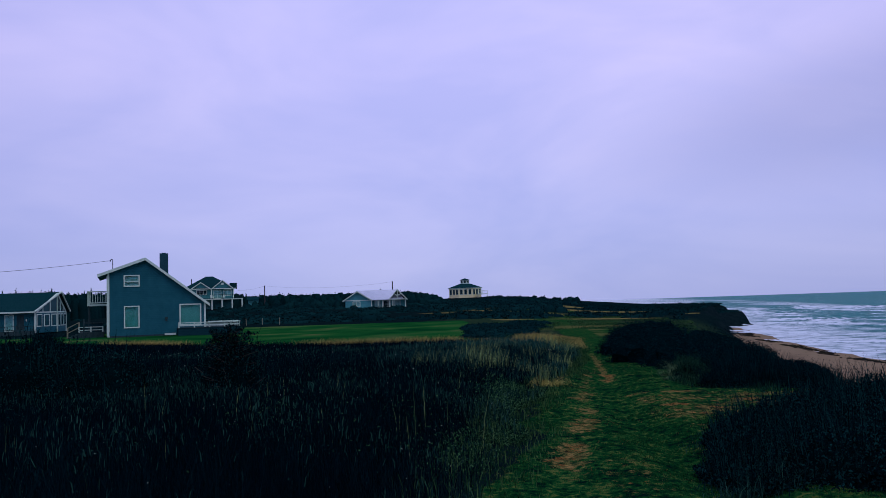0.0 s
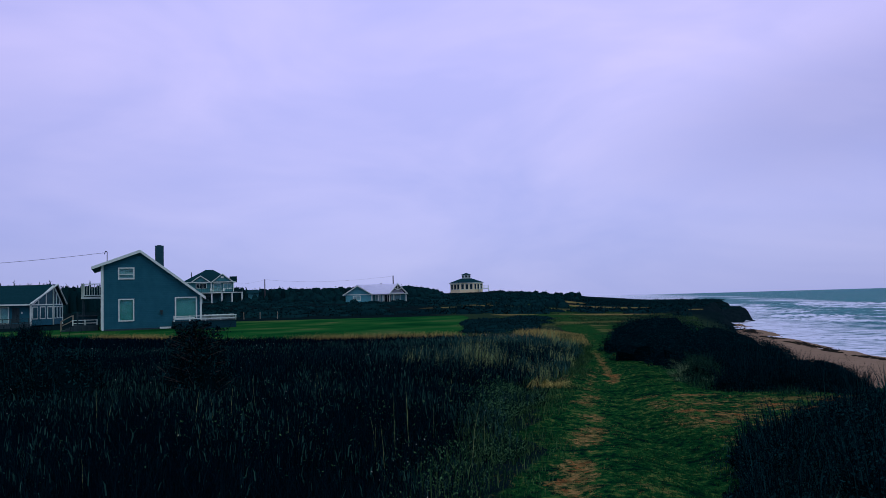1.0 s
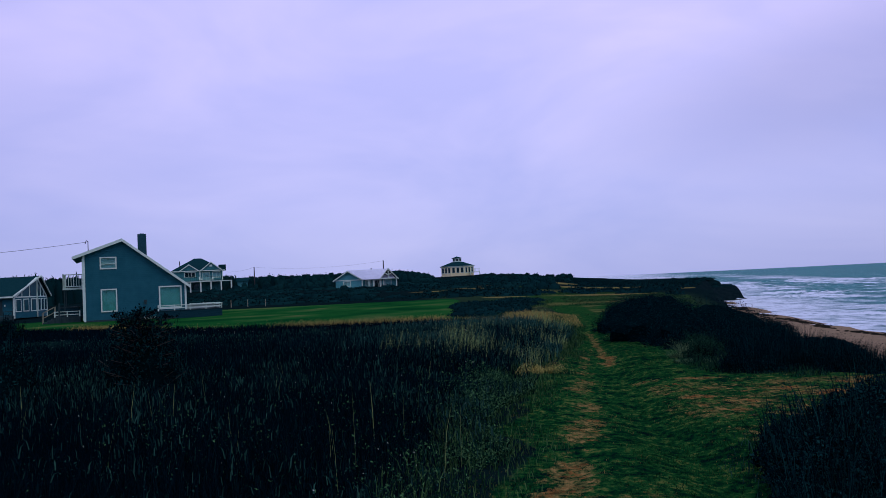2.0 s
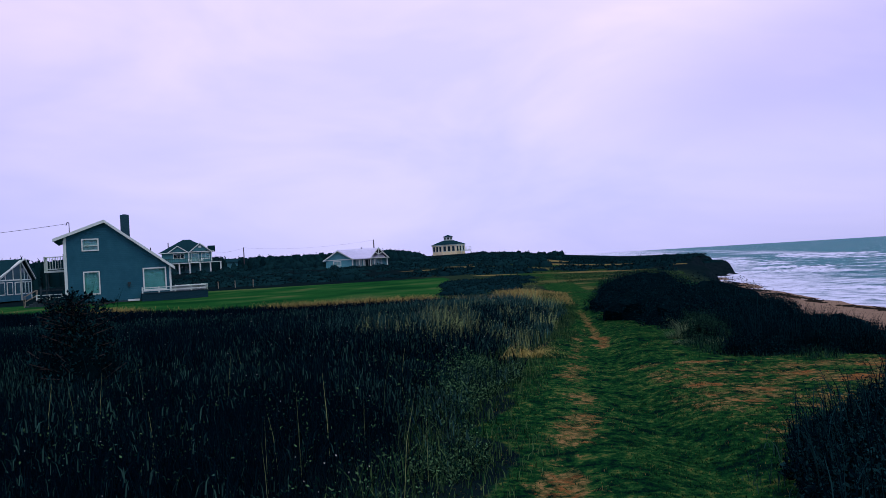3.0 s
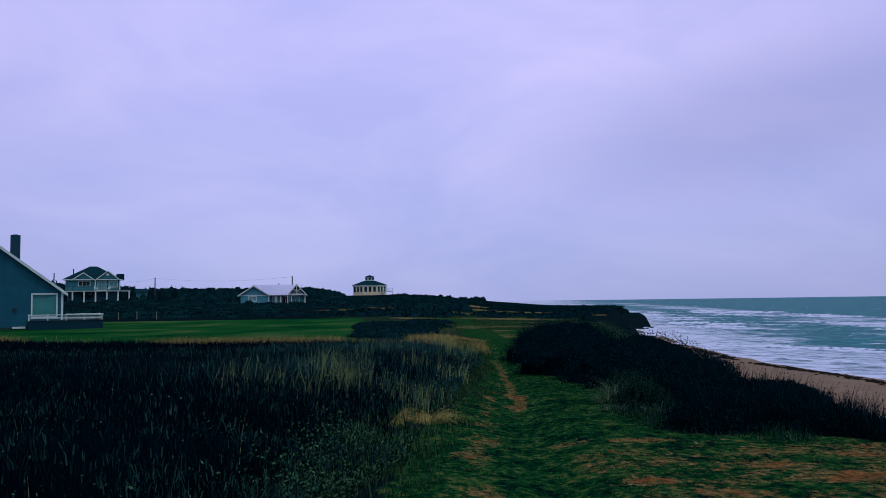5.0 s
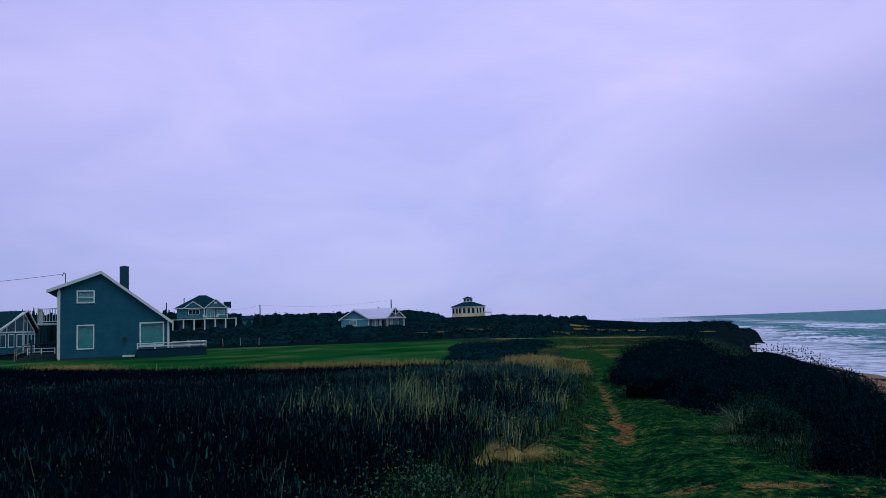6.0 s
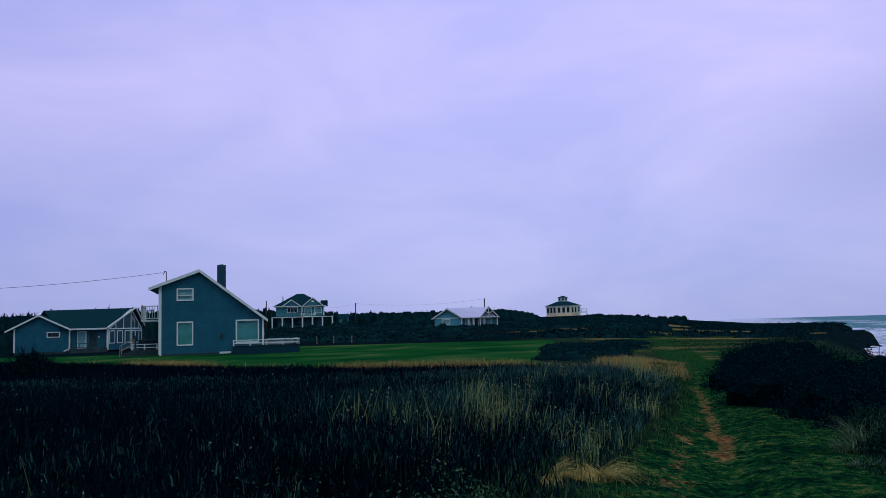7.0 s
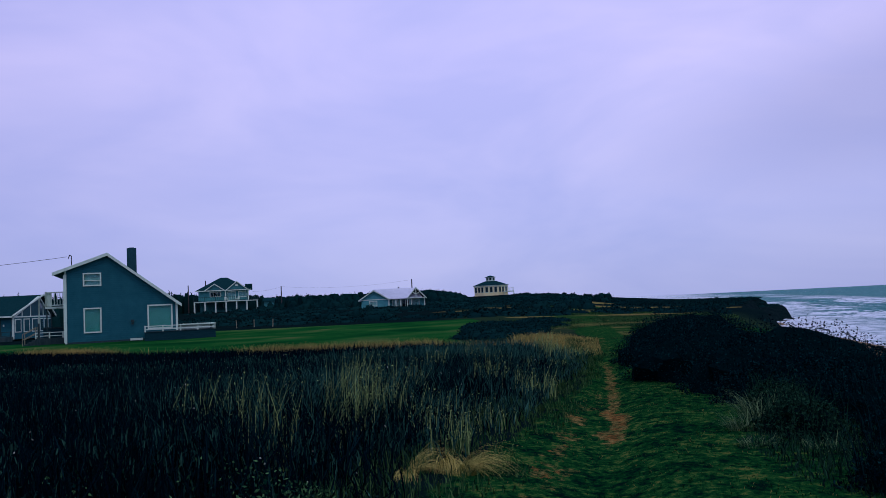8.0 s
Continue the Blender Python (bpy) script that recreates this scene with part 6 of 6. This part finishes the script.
def yellow_house():
    H = thing("octagonal_house", 8.6, 263.0, 3.25, 0, "pale yellow octagonal house with dark roof and white cupola", "house")
    R = 5.6

    def ring(r, z, n=8):
        return [(r * math.cos(math.pi / n + 2 * math.pi * i / n), r * math.sin(math.pi / n + 2 * math.pi * i / n), z) for i in range(n)]

    def frustum(r0, z0, r1, z1):
        bm = bmesh.new()
        a, b = [bm.verts.new(p) for p in ring(r0, z0)], [bm.verts.new(p) for p in ring(r1, z1)]
        for i in range(8):
            bm.faces.new((a[i], a[(i + 1) % 8], b[(i + 1) % 8], b[i]))
        bm.faces.new(a[::-1])
        bm.faces.new(b)
        return bm

    part("wall", frustum(R, -0.4, R, 3.0), YELLOW, H)
    part("eave", frustum(R + 0.35, 2.95, R + 0.4, 3.15), WHITE, H)
    part("roof", frustum(R + 0.45, 3.16, 1.9, 4.55), SHINGLE, H)
    c = part("cupola", frustum(1.5, 4.5, 1.5, 5.75), WHITE, H, "white glazed cupola")
    part("cupola_roof", frustum(1.9, 5.76, 0.1, 6.35), SHINGLE, c)
    for f in (4, 5, 6, 7):
        a = math.pi / 8 + 2 * math.pi * f / 8
        b = a + math.pi / 4
        p, q = Vector((math.cos(a), math.sin(a), 0)) , Vector((math.cos(b), math.sin(b), 0))
        for t in ((0.07, 0.29), (0.39, 0.61), (0.71, 0.93)):
            u, w = p.lerp(q, t[0]) * (R + 0.03), p.lerp(q, t[1]) * (R + 0.03)
            n = ((p + q) * 0.5).normalized() * 0.05
            bm = bmesh.new()
            prism(bm, [u + Vector((0, 0, 0.9)), w + Vector((0, 0, 0.9)), w + Vector((0, 0, 2.75)), u + Vector((0, 0, 2.75))], n)
            wd = part("window", bm, WHITE, H)
            e = (w - u) * 0.09
            bm = bmesh.new()
            prism(bm, [u + e + n + Vector((0, 0, 1.05)), w - e + n + Vector((0, 0, 1.05)), w - e + n + Vector((0, 0, 2.6)), u + e + n + Vector((0, 0, 2.6))], n * 0.4)
            part("pane", bm, DARK, wd)
        u, w = p.lerp(q, 0.25) * 1.53, p.lerp(q, 0.75) * 1.53
        bm = bmesh.new()
        prism(bm, [u + Vector((0, 0, 4.85)), w + Vector((0, 0, 4.85)), w + Vector((0, 0, 5.5)), u + Vector((0, 0, 5.5))], ((p + q) * 0.02))
        part("cupola_window", bm, DARK, c)
    d = part("deck", boxes(((3.8, -6.2, 0.9), (7.0, -3.4, 1.1))), WHITE, H)
    railing(d, (3.9, -6.1, 1.1), (6.9, -6.1, 1.1), 1.0, 0.4)
    for u in (3.9, 6.8):
        part("deck_post", bars(0.16, ((u, -6.1, -0.4), (u, -6.1, 0.9))), WHITE, d)


blue_house()
side_deck()
hot_tub()
bungalow()
far_hut()
stilt_house()
for u, v, turn in ((7.6, -1.4, 30), (10.4, -1.3, -15)):
    a = radians(16)
    deck_chair(-65 + u * math.cos(a) - v * math.sin(a), 203 + u * math.sin(a) + v * math.cos(a), 2.05 + 2.585, turn)
cottage()
yellow_house()

# ---- poles, wires and small things ----


def utility_pole(x, y, top_z, arm=False):
    z = float(land(np.array([x]), np.array([y]))[0][0])
    P = thing("utility_pole", x, y, z - 0.3, 0, "weathered timber utility pole against the sky", "utility pole", "utility poles")
    h = top_z - z + 0.3
    bm = bmesh.new()
    bmesh.ops.create_cone(bm, cap_ends=True, segments=10, radius1=0.17, radius2=0.12, depth=h, matrix=Matrix.Translation((0, 0, h / 2)))
    part("pole", bm, POLE, P)
    part("insulator", bars(0.10, ((0.0, -0.16, h - 0.25), (0.0, -0.16, h - 0.05))), IRON, P)
    if arm:
        part("crossarm", bars(0.12, ((-0.7, 0, h - 0.4), (0.7, 0, h - 0.4))), POLE, P)
    return Vector((x, y, top_z - 0.1))


def wire(a, b, sag, r, label):
    a, b = Vector(a), Vector(b)
    cu = bpy.data.curves.new("wire", "CURVE")
    cu.dimensions, cu.bevel_depth, cu.bevel_resolution = "3D", r, 1
    sp = cu.splines.new("POLY")
    sp.points.add(24)
    for i in range(25):
        t = i / 24
        p = a.lerp(b, t) - Vector((0, 0, sag * 4 * t * (1 - t)))
        sp.points[i].co = (*p, 1)
    ob = new("wire", cu)
    cu.materials.append(IRON)
    return tagged(ob, label, "wire", "overhead wires")


p_a = utility_pole(-46.8, 216.8, 8.0)
p_b = utility_pole(-10.9, 191.0, 7.25)
utility_pole(-69.5, 212.0, 9.2)
wire((-50.5, 203, 6.6), p_a, 0.3, 0.014, "thin overhead service wire to a house")
wire(p_a, p_b, 0.9, 0.012, "thin overhead wire strung between poles")
wire((-28.4, 70.3, 6.25), (-62.0, 58.0, 5.9), 1.05, 0.016, "service cable running to the blue house mast")

for i, (x, y) in enumerate([(-22.0, 92.5), (-20.2, 92.6), (-18.2, 92.4)]):
    f = thing("fence_post", x, y, float(land(np.array([x]), np.array([y]))[0][0]) - 0.05, 0, "short pale timber fence post at the lawn edge", "fence post", "fence posts")
    part("post", bars(0.07, ((0, 0, 0), (0.03 * (i % 3 - 1), 0, 0.85))), DRYWOOD, f)
for x, y in ((80.6, 303.0), (81.6, 303.4), (98.0, 298.0)):
    f = thing("marker_post", x, y, float(land(np.array([x]), np.array([y]))[0][0]) - 0.1, 0, "small dark marker post on the headland", "post", "marker posts")
    part("post", bars(0.13, ((0, 0, 0), (0, 0, 1.1))), POLE, f)

# dead branch sticking out of the thicket
br = thing("dead_branch", 8.62, 23.0, -0.15, 0, "bare dead branch leaning out of the thicket", "branch")
part("limb", bars(0.014, ((0.04, 0, 0), (0, 0, 0.36)), ((0, 0, 0.36), (-0.10, 0.02, 0.50)), ((-0.10, 0.02, 0.50), (-0.26, 0.05, 0.60))), STEM, br)


def wrack_line():
    n = 1500
    y = rng.uniform(48, 215, n)
    x = waterline(y) - 4 + (fbm(y, y * 0, 18, 5) - 0.5) * 6 + rng.normal(0, 0.8, n)
    k = fbm(x, y, 9, 55, 3) > 0.43
    x, y = x[k], y[k]
    n = len(x)
    z = land(x, y)[0]
    ang = np.linspace(0, 2 * np.pi, 7)[:-1]
    s = 0.2 + 0.8 * rng.random(n) ** 2
    ring = np.stack([x[:, None] + np.cos(ang) * s[:, None] * 0.5, y[:, None] + np.sin(ang) * s[:, None] * 1.3, np.repeat(z[:, None] - 0.03, 6, 1)], -1)
    topc = np.stack([x, y, z + 0.10 + 0.1 * rng.random(n)], -1)[:, None]
    V = np.concatenate([ring, topc], 1)
    T = np.array([[i, (i + 1) % 6, 6] for i in range(6)])
    F = (np.arange(n)[:, None, None] * 7 + T[None]).reshape(-1, 3)
    tagged(placed("seaweed_wrack", mesh_of("seaweed_wrack", V.reshape(-1, 3), F), WRACK), "dark seaweed wrack strewn along the sandy beach", "seaweed", kind="stuff")


wrack_line()
